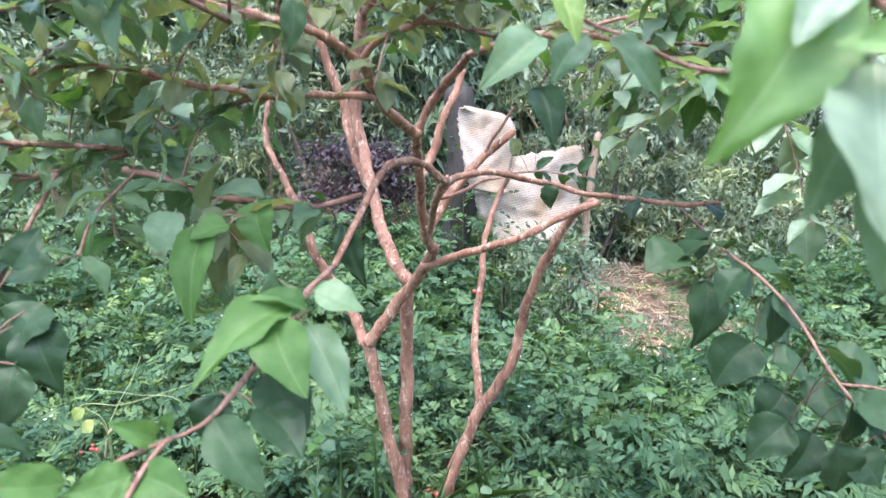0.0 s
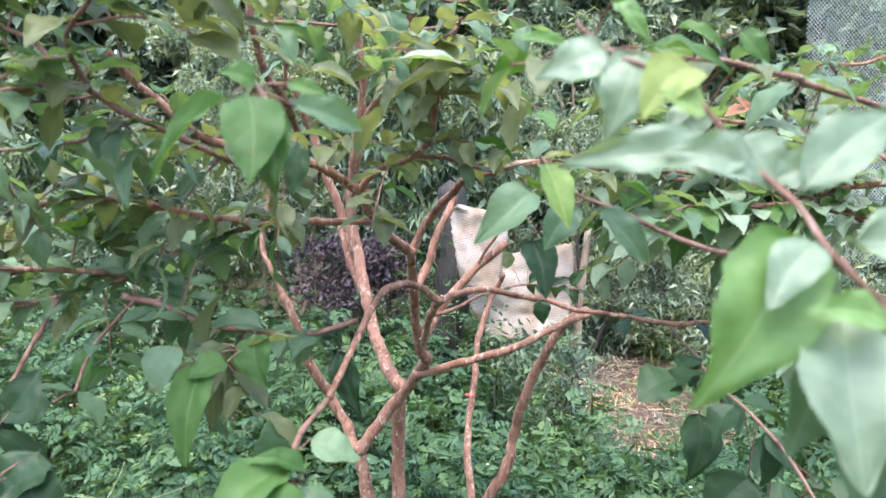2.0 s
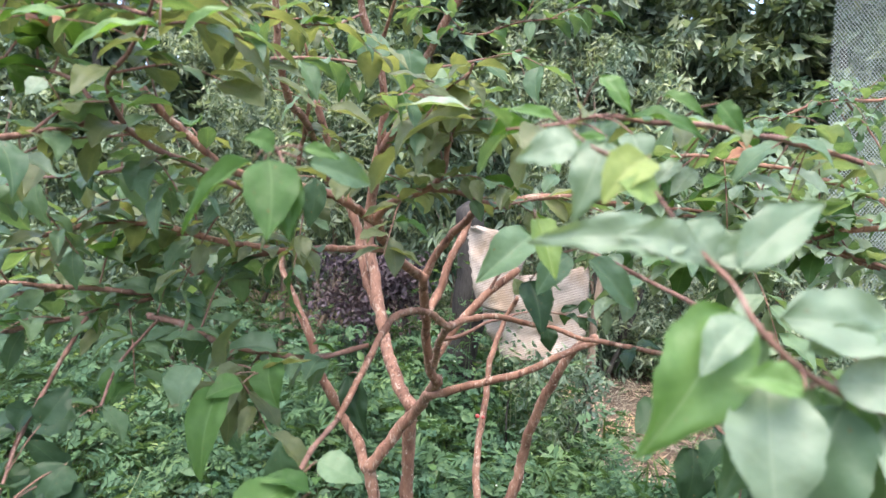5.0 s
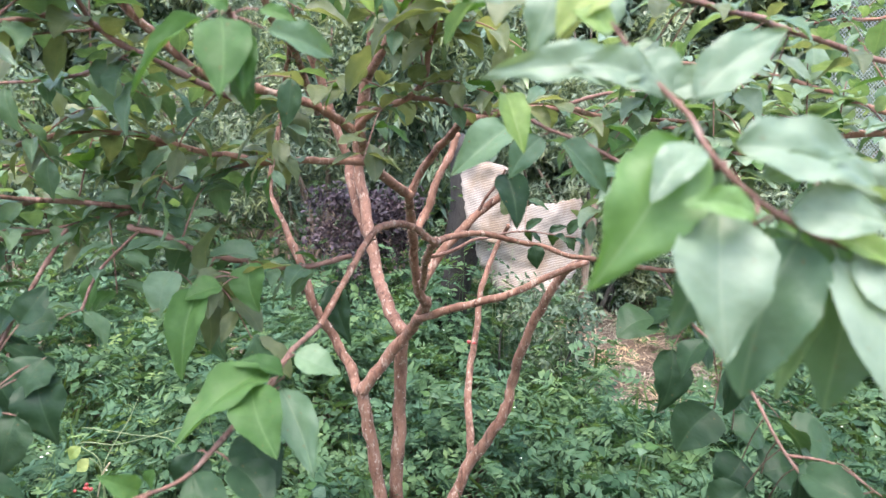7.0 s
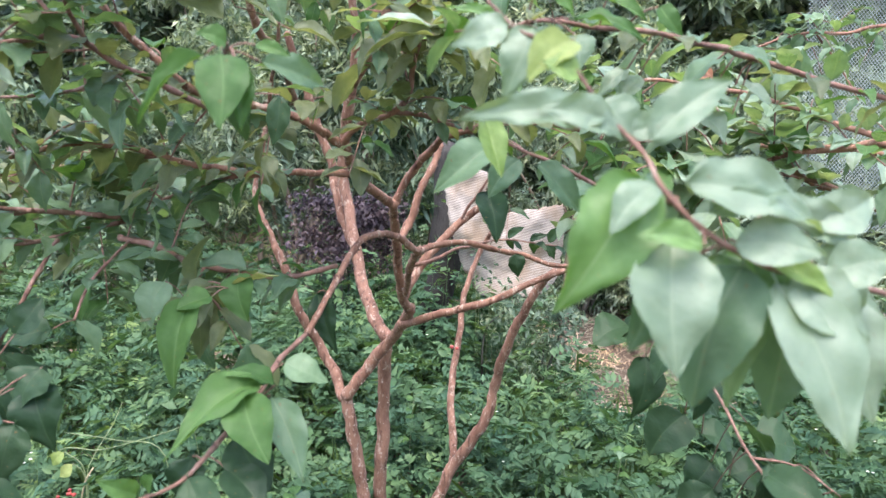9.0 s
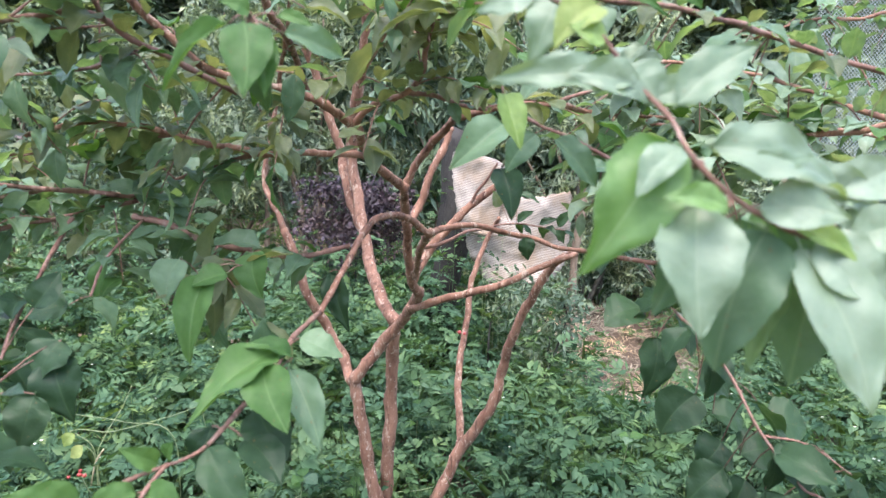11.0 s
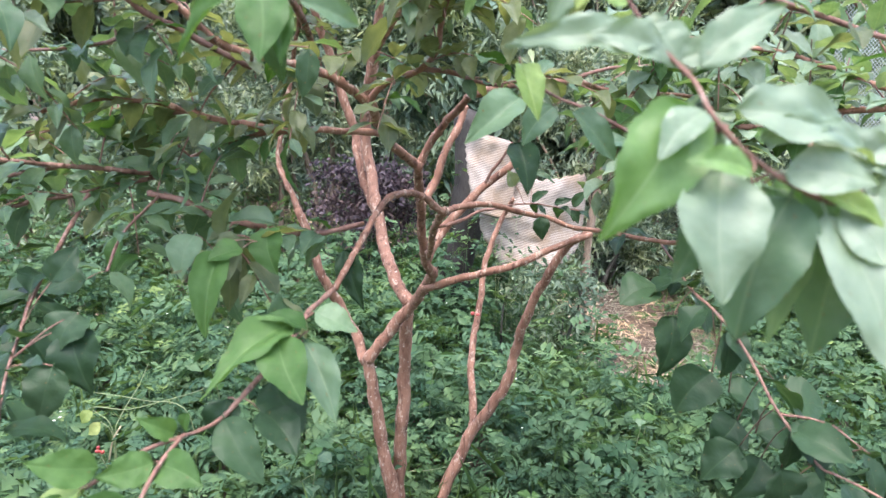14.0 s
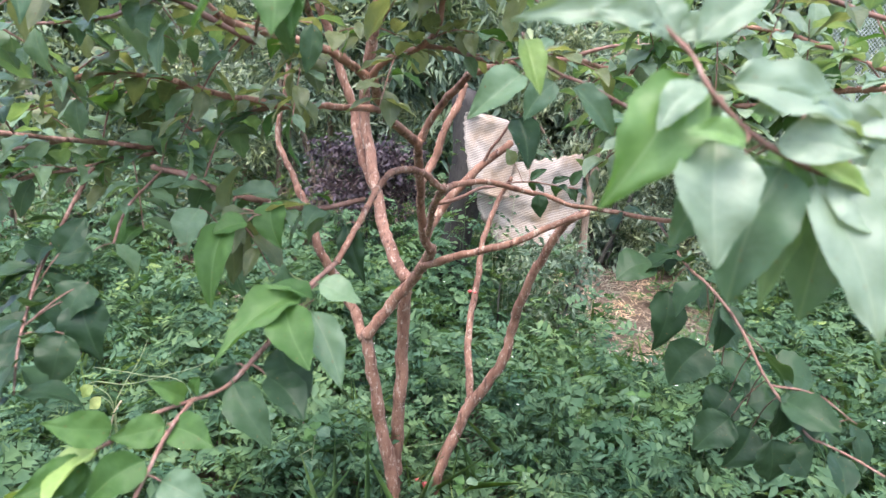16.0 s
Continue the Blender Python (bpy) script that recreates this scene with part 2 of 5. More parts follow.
def tube(line, radii, sides=9, rough=0.08, seed=0.0):
    """Vertices and faces of a knobbly round branch along a line."""
    verts, faces = [], []
    up = Vector((0.3, 0.9, 0.2))
    for i, (c, r) in enumerate(zip(line, radii)):
        ahead = (line[min(i + 1, len(line) - 1)] - line[max(i - 1, 0)]).normalized()
        x = up.cross(ahead).normalized()
        y = ahead.cross(x)
        up = y
        for k in range(sides):
            a = math.tau * k / sides
            q = c + (x * math.cos(a) + y * math.sin(a)) * r
            q += (q - c) * rough * 2.2 * noise.noise(q * (0.35 / max(r, 0.002)) + Vector((seed, 0, 0)))
            verts.append(q)
    n = len(line)
    for i in range(n - 1):
        for k in range(sides):
            a, b = i * sides + k, i * sides + (k + 1) % sides
            faces.append((a, b, b + sides, a + sides))
    verts.append(line[-1] + (line[-1] - line[-2]).normalized() * radii[-1] * 0.6)
    verts.append(line[0])
    for k in range(sides):
        faces.append(((n - 1) * sides + k, (n - 1) * sides + (k + 1) % sides, n * sides))
        faces.append(((k + 1) % sides, k, n * sides + 1))
    return verts, faces


# ---- leaves ----
def leaf_mesh(name, mat, width, fold, curl, twist, wave, seed, blunt=1.7, rows=15, half=3, low=0.70, high=0.92):
    """A pointed oval leaf of unit length along +y with a short stalk, folded at the midrib."""
    rnd = random.Random(seed)
    verts, faces, uvs = [], [], []
    skew = rnd.uniform(-0.06, 0.06)
    early, full = rnd.uniform(low, high), rnd.uniform(0.68, 0.95)
    drip = rnd.uniform(0.0, 0.12) if blunt > 2 else rnd.uniform(0.12, 0.40)
    width *= rnd.uniform(0.88, 1.12)
    for i in range(rows):
        t = i / (rows - 1)
        w = width * math.sin(math.pi * min(1.0, t ** early)) ** full * (1 + (0.03 * math.sin(t * 23 + seed * 2) + 0.02 * math.sin(t * 61 + seed)) * wave)
        w = max(0.0, w * (1 - drip * max(0.0, min(1.0, (t - 0.60) / 0.3)))) + 0.006
        z0 = curl * (t * t) * -1.0 + 0.05 * math.sin(t * math.pi)
        turn_ = twist * (t - 0.3)
        for j in range(-half, half + 1):
            s = j / half
            x = s * w * 0.5
            z = abs(x) * fold + wave * (0.017 * math.sin(t * 17 + s * 3 + seed) + 0.018 * math.sin(t * 9 - s * 4 + seed * 1.7)) * abs(s)
            xx, zz = x * math.cos(turn_) - z * math.sin(turn_), x * math.sin(turn_) + z * math.cos(turn_)
            verts.append((xx + skew * math.sin(t * math.pi) , 0.07 + t * 0.93, z0 + zz))
            uvs.append((0.5 + s * 0.5 * (w / width), t))
    cols = 2 * half + 1
    for i in range(rows - 1):
        for j in range(cols - 1):
            a = i * cols + j
            faces.append((a, a + 1, a + 1 + cols, a + cols))
    # stalk
    b = len(verts)
    for y, r, z in ((0.0, 0.010, 0.012), (0.09, 0.008, 0.004)):
        for k in range(4):
            a = math.tau * k / 4
            verts.append((math.cos(a) * r, y, z + math.sin(a) * r))
            uvs.append((0.5, 0.0))
    for k in range(4):
        faces.append((b + k, b + (k + 1) % 4, b + 4 + (k + 1) % 4, b + 4 + k))
    me = bpy.data.meshes.new(name)
    me.from_pydata(verts, [], faces)
    me.materials.append(mat)
    me.polygons.foreach_set("use_smooth", [True] * len(me.polygons))
    layer = me.uv_layers.new(name="UVMap")
    idx = np.empty(len(me.loops), dtype=np.int32)
    me.loops.foreach_get("vertex_index", idx)
    layer.data.foreach_set("uv", np.asarray(uvs, dtype=np.float32)[idx].ravel())
    return me


# tone: mature, mature backlit sprays, young, mature in painted shade, fresh, broad fresh with painted sheen, yellowing,
# bright, dry
TONES = [LEAF_MATURE, LEAF_OLIVE, LEAF_YOUNG, LEAF_SHADED, LEAF_FRESH, LEAF_SHEEN, LEAF_YELLOW, LEAF_BRIGHT, LEAF_DRY]
LEAF_MESHES, FINE_MESHES = {}, {}
SHAPES = [(0.32, 0.10, 0.2, 0.9), (0.24, 0.03, -0.2, 0.8), (0.42, 0.22, -0.4, 1.0), (0.20, 0.28, 0.5, 1.3), (0.60, 0.16, 0.3, 0.9), (0.26, 0.32, -0.6, 1.4), (0.12, 0.14, 0.35, 1.2), (0.36, -0.08, -0.3, 1.1)]
for mat_ in (LEAF_MATURE, LEAF_OLIVE, LEAF_FRESH, LEAF_SHEEN, LEAF_SHADED, LEAF_YOUNG, LEAF_YELLOW, LEAF_BRIGHT, LEAF_DRY):
    tip_ = 2.8 if mat_ in (LEAF_SHADED, LEAF_OLIVE) else 1.7
    LEAF_MESHES[mat_.name] = [leaf_mesh("leaf", mat_, 0.52, *shape, i, tip_) for i, shape in enumerate(SHAPES)]
    FINE_MESHES[mat_.name] = [leaf_mesh("leaf", mat_, 0.52, *shape, i, tip_, 25, 6, 0.60, 0.74) for i, shape in enumerate(SHAPES)]
GROWN = {}


def put_leaf(parent, base, tip, width, tone, face, rnd, fine=0):
    """One leaf from its base to its tip; face is the way its upper side looks."""
    y = tip - base
    length = y.length
    y.normalize()
    x = y.cross(face).normalized()
    z = x.cross(y)
    ob = new("leaf", rnd.choice(FINE_MESHES[TONES[tone].name][:fine] if fine else LEAF_MESHES[TONES[tone].name]))
    turn = Matrix((x, y, z)).transposed().to_4x4()
    ob.matrix_local = Matrix.Translation(base) @ turn @ Matrix.Diagonal((max(width, 0.2 * length) / 0.52, length, length, 1))
    ob.parent = parent
    return ob


def limb(thing, name, points, r0, r1, leaf=None):
    """A branch of a shrub, and pairs of leaves along it: from, to, spacing, length, tone, droop."""
    rnd = random.Random(len(points) * 1000 + int(abs(points[-1][0]) * 1e4))
    line = glide(points, 6)
    n = len(line)
    shift = Vector((rnd.uniform(0, 90), 0, 0))
    line = [p + noise.noise_vector(p * 22 + shift) * r0 * (0 if i in (0, n - 1) else 0.3 if r0 > 0.0085 else 0.6) for i, p in enumerate(line)]
    radii = [(r0 + (r1 - r0) * i / (n - 1)) * ((1.05 if r0 > 0.0085 else 1.13) if i % 4 == 2 else 0.98) for i in range(n)]
    verts, faces = tube(line, radii, 10 if r0 > 0.008 else 7, 0.10, rnd.uniform(0, 50))
    ob = mesh_object(name, verts, faces, BARK if r0 > 0.0045 else TWIG, thing)
    GROWN.setdefault(thing.name, []).append((ob, line, radii))
    if leaf:
        start, end, gap, size, tone, droop, *more = leaf
        far = [0.0]
        for a, b in zip(line, line[1:]):
            far.append(far[-1] + (b - a).length)
        s, turn = far[-1] * start, rnd.uniform(0, math.pi)
        while s < far[-1] * end:
            i = min(max(k for k in range(n) if far[k] <= s), n - 2)
            ahead = (line[i + 1] - line[i]).normalized()
            c = line[i].lerp(line[i + 1], (s - far[i]) / max(1e-6, far[i + 1] - far[i]))
            side = ahead.cross(Vector((0, 0, 1)))
            side = side.normalized() if side.length > 0.1 else Vector((1, 0, 0))
            other = side.cross(ahead)
            turn += math.pi / 2 + rnd.uniform(-0.5, 0.5)
            for k in (0, 1):
                if rnd.random() < 0.12:
                    continue
                a = turn + math.pi * k + rnd.uniform(-0.35, 0.35)
                out_ = side * math.cos(a) + other * math.sin(a) * 0.4
                way = (out_ + ahead * rnd.uniform(0.2, 0.8) + Vector((0, 0, -droop * rnd.uniform(0.0, 1.1)))).normalized()
                ln = size * rnd.uniform(0.62, 1.22)
                loose = 0.35 + min(droop, 0.65)
                face = (Vector((0, 0, 1.2)) + out_ * 0.5 * loose + Vector((rnd.uniform(-.5, .5), rnd.uniform(-.7, .2), 0)) * loose).normalized()
                if abs(face.dot(way)) > 0.9:
                    face = Vector((rnd.uniform(-.4, .4), -1, 0.3)).normalized()
                kind = tone
                if tone in (0, 1) and rnd.random() < (0.12 if droop < 0.2 else 0.05):
                    kind = 4
                # level leaves mostly take the pale tone with sheen painted in
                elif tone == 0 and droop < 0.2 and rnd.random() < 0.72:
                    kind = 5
                elif tone == 1 and rnd.random() < 0.3:
                    kind = 0
                put_leaf(ob, c + way * radii[i] * 0.7, c + way * ln, ln * (rnd.uniform(0.48, 0.64) if kind == 3 else rnd.uniform(0.40, 0.56)), kind, face, rnd)
            s += gap * rnd.uniform(0.7, 1.35)
        # side twigs, each with its own leaves
        for k in range(more[0] if more else 0):
            i = min(n - 2, int(n * (start + (end - start) * (k + rnd.random()) / more[0])))
            ahead = (line[i + 1] - line[i]).normalized()
            way = (Vector((rnd.gauss(0, 1), rnd.gauss(0, 0.8), rnd.gauss(0.15, 0.8))).normalized() + ahead * 0.6).normalized()
            long_ = rnd.uniform(0.07, 0.17)
            end_ = line[i] + way * long_ + Vector((0, 0, -0.25 * long_))
            if end_.y > 0.5:
                limb(thing, "twig", [line[i], line[i] + way * long_ * 0.5, end_], min(0.0012, radii[i]), 0.0006, (0.15, 1, gap * 0.85, size, tone, droop))
    return ob


def hung_leaves(thing, rows):
    """Leaves at known places: base, tip, width, tone. Each hangs from the nearest branch, on a side shoot if that is not close."""
    rnd = random.Random(int(abs(rows[0][0]) * 1e5))
    for bx, by, bz, tx, ty, tz, width, tone in rows:
        base, tip = Vector((bx, by, bz)), Vector((tx, ty, tz))
        gap, ob, spot = min((((base - c).length, o, c) for o, line, _ in GROWN[thing.name] for c in line), key=lambda q: q[0])
        if gap > 0.008:
            mid = spot.lerp(base, 0.55) + Vector((0, 0, gap * 0.06))
            v, f = tube(glide([spot, mid, base + (tip - base) * 0.05], 4), [0.0006] * 9, 6, 0.05)
            mesh_object("shoot", v, f, TWIG, ob)
        face = Vector((rnd.uniform(-.25, .25), -0.75 if abs(tz - bz) > 0.5 * (tip - base).length else -0.35, rnd.uniform(0.5, 0.8))).normalized()
        if base.y < 0.36:
            face = Vector((rnd.uniform(-.3, .3), -1.0, rnd.uniform(0.45, 0.8))).normalized()
        put_leaf(ob, base, tip, width, tone, face, rnd, 4 if base.y < 0.36 else 6)


def thing(name, label, category, place, group="", kind=""):
    ob = new(name)
    ob.location = place
    return tagged(ob, label, category, group, kind)

# ---- ground ----
def rise(x, y):
    """Height of the ground: nearly level, with low lumps, and rising slowly behind."""
    lump = 0.03 * noise.noise(Vector((x * 0.9, y * 0.9, 3))) + 0.012 * noise.noise(Vector((x * 4, y * 4, 9)))
    return lump * min(1.0, 30 / (1 + x * x + y * y) + 0.3) + 0.03 * max(0.0, min(y, 40) - 3.5)


def build_ground():
    axis = [-900, -300, -100, -40, -20, -12] + [-8 + 0.25 * i for i in range(65)] + [12, 20, 40, 100, 300, 900]
    verts = [(x, y + 3, rise(x, y + 3)) for y in axis for x in axis]
    n = len(axis)
    faces = [(j * n + i, j * n + i + 1, (j + 1) * n + i + 1, (j + 1) * n + i) for j in range(n - 1) for i in range(n - 1)]
    return tagged(mesh_object("ground", verts, faces, SOIL), "brown garden soil with crumbs and dry litter", "ground", "", "structure")


build_ground()

# ---- small plants, each kind one mass ----
def blades(name, base, way, face, length, width, mat, fold=0.25, wide_at=0.45, bend=0.0):
    """Many small leaves in one mesh: arrays of base, direction and facing."""
    n = len(base)
    way = way / np.linalg.norm(way, axis=1, keepdims=True)
    x = np.cross(way, face)
    x /= np.linalg.norm(x, axis=1, keepdims=True) + 1e-9
    z = np.cross(x, way)
    L, Wd = length[:, None], width[:, None]
    mid = base + way * L * wide_at
    tip = base + way * L - z * L * bend
    v = np.stack([base, mid + x * Wd / 2 + z * Wd * fold, tip, mid - x * Wd / 2 + z * Wd * fold], 1).reshape(-1, 3)
    me = bpy.data.meshes.new(name)
    me.vertices.add(4 * n)
    me.vertices.foreach_set("co", v.astype(np.float32).ravel())
    k = np.arange(n) * 4
    tri = np.stack([k, k + 1, k + 2, k, k + 2, k + 3], 1).reshape(-1)
    me.loops.add(6 * n)
    me.loops.foreach_set("vertex_index", tri.astype(np.int32))
    me.polygons.add(2 * n)
    me.polygons.foreach_set("loop_start", (np.arange(2 * n) * 3).astype(np.int32))
    me.materials.append(mat)
    me.update(calc_edges=True)
    me.validate()
    return new(name, me)


# half outline of a toothed leaflet: how far along, how far out
TEETH = [(0.10, 0.16), (0.30, 0.95), (0.30, 0.34), (0.52, 1.00), (0.49, 0.32), (0.72, 0.72), (0.68, 0.24), (0.86, 0.38), (0.84, 0.14)]


def toothed(name, base, way, face, length, width, mat, fold=0.25, bend=0.25):
    """Many small toothed leaves in one mesh, each folded at its midrib and bent down to the tip."""
    n = len(base)
    way = way / np.linalg.norm(way, axis=1, keepdims=True)
    x = np.cross(way, face)
    x /= np.linalg.norm(x, axis=1, keepdims=True) + 1e-9
    z = np.cross(x, way)
    L, Wd = length[:, None], width[:, None] / 2
    mid = base + way * L * 0.5 - z * L * bend * 0.25
    tip = base + way * L - z * L * bend
    rows = [base, mid, tip]
    for side in (1, -1):
        for t, w in TEETH:
            rows.append(base + way * L * t + x * Wd * side * w + z * (Wd * fold * w - L * bend * t * t))
    m, k = len(rows), len(TEETH)
    v = np.stack(rows, 1).reshape(-1, 3)
    faces = []
    for s in (0, 1):
        o = 3 + s * k
        strip = [(0, o, o + 1), (0, o + 1, o + 2), (0, o + 2, 1), (1, o + 2, o + 3), (1, o + 3, o + 4), (1, o + 4, o + 5), (1, o + 5, o + 6), (1, o + 6, 2), (2, o + 6, o + 7), (2, o + 7, o + 8)]
        faces += strip if s == 0 else [f[::-1] for f in strip]
    faces = np.array(faces)
    tri = (np.arange(n)[:, None, None] * m + faces[None]).reshape(-1)
    me = bpy.data.meshes.new(name)
    me.vertices.add(m * n)
    me.vertices.foreach_set("co", v.astype(np.float32).ravel())
    me.loops.add(len(tri))
    me.loops.foreach_set("vertex_index", tri.astype(np.int32))
    me.polygons.add(len(tri) // 3)
    me.polygons.foreach_set("loop_start", (np.arange(len(tri) // 3) * 3).astype(np.int32))
    me.materials.append(mat)
    me.update(calc_edges=True)
    me.validate()
    return new(name, me)


RNG = np.random.default_rng(7)


def unit(n):
    v = RNG.normal(size=(n, 3))
    return v / np.linalg.norm(v, axis=1, keepdims=True)


def bare(x, y):
    """Where the soil lies bare under straw: a strip that crosses behind the shrub, and thin spots far back."""
    strip = (x - 1.22) * 0.96 + (y - 3.1) * 0.26 + 0.07 * np.sin(x * 7) + 0.07 * np.sin(y * 9)
    thin = (y > 4.4) & (np.sin(x * 2.2 + 1) * np.sin(y * 1.7) > 0.35)
    side = (np.abs(y - 3.75 - 0.15 * np.sin(x * 3)) < 0.30) & (x < -0.85)
    return ((np.abs(strip) < 0.52) & (y > 2.9)) | thin | side


def scatter(n, x0, x1, y0, y1, inside=None):
    p = np.stack([RNG.uniform(x0, x1, n), RNG.uniform(y0, y1, n)], 1)
    if inside is not None:
        p = p[inside(p[:, 0], p[:, 1])]
    z = np.array([rise(a, b) for a, b in p])
    return np.column_stack([p, z])


def bank(x, y):
    """Lumpy height of the weeds."""
    return 0.22 + 0.20 * np.clip((y - 2.5) / 0.7, 0, 1) * np.clip((0.75 - x) / 0.35, 0, 1) + 0.10 * np.sin(x * 2.3 + y * 1.1) * np.sin(y * 2.9 - x) + 0.08 * np.sin(x * 7.1 + 1) * np.sin(y * 6.3) + 0.03 * np.sin(x * 17) * np.sin(y * 19)


def weeds(name, label, count, leaves_each, leaflets, leaf_len, leaflet, mat, spread, inside, slim=0.48, fan=False, high=1.0, lift=(-0.25, 0.6), stems=False, cut=False):
    """Low bushy weeds with divided leaves: every leaf is a rib set with pairs of leaflets."""
    feet = scatter(count, -4.4, 4.4, -1.2, 6.2, inside)
    # thick behind the shrub, thinner all round
    thick = (feet[:, 1] > 0.9) & (feet[:, 1] < 4.3) & (np.abs(feet[:, 0]) < 0.62 * feet[:, 1] + 0.45)
    feet = feet[thick | (RNG.uniform(0, 1, len(feet)) < 0.22)]
    n = len(feet)
    tall = np.maximum(0.08, bank(feet[:, 0], feet[:, 1])) * RNG.uniform(0.55, 1.6, n) * high
    m = leaves_each
    foot, top = np.repeat(feet, m, 0), np.repeat(tall, m)
    level = RNG.uniform(0.25, 1.0, n * m)
    az = RNG.uniform(0, math.tau, n * m)
    out = np.stack([np.cos(az), np.sin(az), np.zeros(n * m)], 1)
    start = foot + np.stack([np.zeros(n * m), np.zeros(n * m), level * top], 1) + out * (0.02 + spread * RNG.uniform(0, 1, n * m))[:, None] * level[:, None]
    rib = out + np.stack([np.zeros(n * m), np.zeros(n * m), RNG.uniform(*lift, n * m)], 1)
    rib /= np.linalg.norm(rib, axis=1, keepdims=True)
    size = leaf_len * RNG.uniform(0.6, 1.3, n * m)
    up = np.array([0, 0, 1.0]) + 0.7 * unit(n * m)
    across = np.cross(rib, up)
    across /= np.linalg.norm(across, axis=1, keepdims=True)
    base, way, face, length, width = [], [], [], [], []
    for k in range(leaflets):
        t = (k // 2 + 0.4) / (leaflets // 2 + 0.5)
        sgn = 1 if k % 2 else -1
        last = k == leaflets - 1
        if fan:
            # lobes that spread from one point, the middle one longest
            a = (k - (leaflets - 1) / 2) / (leaflets / 2) * 1.75
            base.append(start + rib * (size * 0.3)[:, None])
            way.append(rib * math.cos(a) + across * math.sin(a) - np.array([0, 0, 0.22]) + 0.12 * unit(n * m))
            face.append(up)
            ln = leaflet * size / leaf_len * (1.15 - 0.28 * abs(a)) * RNG.uniform(0.9, 1.1, n * m)
            length.append(ln)
            width.append(ln * slim)
            continue
        base.append(start + rib * (size * (0.25 + 0.75 * t))[:, None] - np.array([0, 0, 1]) * (size * 0.35 * t * t)[:, None])
        way.append(rib * (1.0 if last else 0.55) + across * sgn * (0.1 if last else 0.85) - np.array([0, 0, 0.18]) + 0.2 * unit(n * m))
        face.append(up)
        ln = leaflet * size / leaf_len * (1.15 - 0.45 * t) * RNG.uniform(0.75, 1.25, n * m)
        length.append(ln)
        width.append(ln * RNG.uniform(0.7, 1.25, n * m) * slim)
    if stems:
        tip = feet + np.stack([RNG.normal(0, 0.02, n), RNG.normal(0, 0.02, n), tall], 1)
        base.append(feet)
        way.append(tip - feet)
        face.append(unit(n))
        length.append(np.linalg.norm(tip - feet, axis=1))
        width.append(np.full(n, 0.0032))
    ob = (toothed if cut else blades)(name, np.concatenate(base), np.concatenate(way), np.concatenate(face), np.concatenate(length), np.concatenate(width), mat)
    return tagged(ob, label, "weeds", "", "stuff")


def lush(x, y):
    """The weedy part of the garden, with a ragged edge."""
    r = np.hypot(x / 1.15, y - 2.5) + 0.45 * np.sin(x * 1.7 + 2) * np.sin(y * 1.3) + 0.2 * np.sin(x * 4.1) + RNG.normal(0, 0.18, np.shape(x))
    return ~bare(x, y) & (r < 3.3)


weeds("leafy_weeds", "dense green leafy weeds covering the ground under the shrub", 3600, 7, 5, 0.12, 0.057, WEED_DARK, 0.06, lush, 0.66, cut=True)
weeds("feathery_weeds", "blue-green feathery weeds with finely divided leaves", 5200, 7, 9, 0.11, 0.036, WEED_BLUE, 0.05, lush, 0.36)
weeds("lobed_weeds", "green weeds with deeply lobed leaves spread over the ground", 3000, 6, 5, 0.05, 0.054, WEED_BLUE, 0.07, lush, 0.60, True, cut=True)
weeds("upright_weeds", "upright green weeds with thin stems and cut leaves", 3200, 9, 7, 0.085, 0.038, WEED_TALL, 0.02, lush, 0.42, False, 1.45, (0.0, 0.9), True)
weeds("broad_weeds", "broad-leaved green weeds between the feathery ones", 1400, 6, 3, 0.055, 0.054, WEED_DARK, 0.06, lush, 0.8, cut=True)
weeds("pale_weeds", "pale yellow-green young weeds among the darker ones", 1300, 7, 7, 0.06, 0.03, WEED_PALE, 0.05, lambda x, y: lush(x, y) & ((np.sin(x * 2.1 + 4) + np.sin(y * 2.7) > 0.75)))
weeds("pale_weeds", "pale yellow-green young weeds in a thin stand", 5500, 6, 7, 0.07, 0.03, WEED_PALE, 0.05, lambda x, y: (np.hypot((x + 0.92) / 0.42, (y - 1.95) / 0.35) < 1) , 0.30, False, 1.1, (0.0, 0.8), True)


def stalks(name, label, count, x0, x1, y0, y1, tall, width, mat, lean, inside=None, z=0.0):
    feet = scatter(count, x0, x1, y0, y1, inside)
    n = len(feet)
    feet[:, 2] += z * RNG.uniform(0, 1, n)
    way = np.array([0, 0, 1.0]) * RNG.uniform(0.3, 1, n)[:, None] + lean * unit(n)
    ob = blades(name, feet, way, unit(n), tall * RNG.uniform(0.5, 1.3, n), width * RNG.uniform(0.6, 1.4, n), mat, 0.2, 0.3, 0.25)
    return tagged(ob, label, "grass", "", "stuff")


stalks("weed_stems", "thin pale green stems of the weeds", 3200, -3.0, 3.0, 1.4, 4.6, 0.24, 0.0026, GRASS, 0.6, lush, 0.12)
stalks("grass", "thin green grass blades growing through the weeds", 500, -3.5, 3.5, 1.6, 6.0, 0.20, 0.0026, GRASS, 0.6, lush, 0.1)
stalks("back_grass", "tufts of green grass on the ground behind the weeds", 7000, -6, 6, 3.6, 9.0, 0.16, 0.008, GRASS, 0.5, lambda x, y: (y > 5.2) & (np.sin(x * 1.9) + np.sin(y * 2.3 + x) > -0.1))
weeds("strip_weeds", "sparse fine weeds growing through the straw", 3000, 6, 9, 0.07, 0.024, WEED_TALL, 0.03, lambda x, y: bare(x, y) & (y < 5.0) & (x > 0.2) & (x < 2.6), 0.34, False, 0.7, (0.0, 0.8), True)
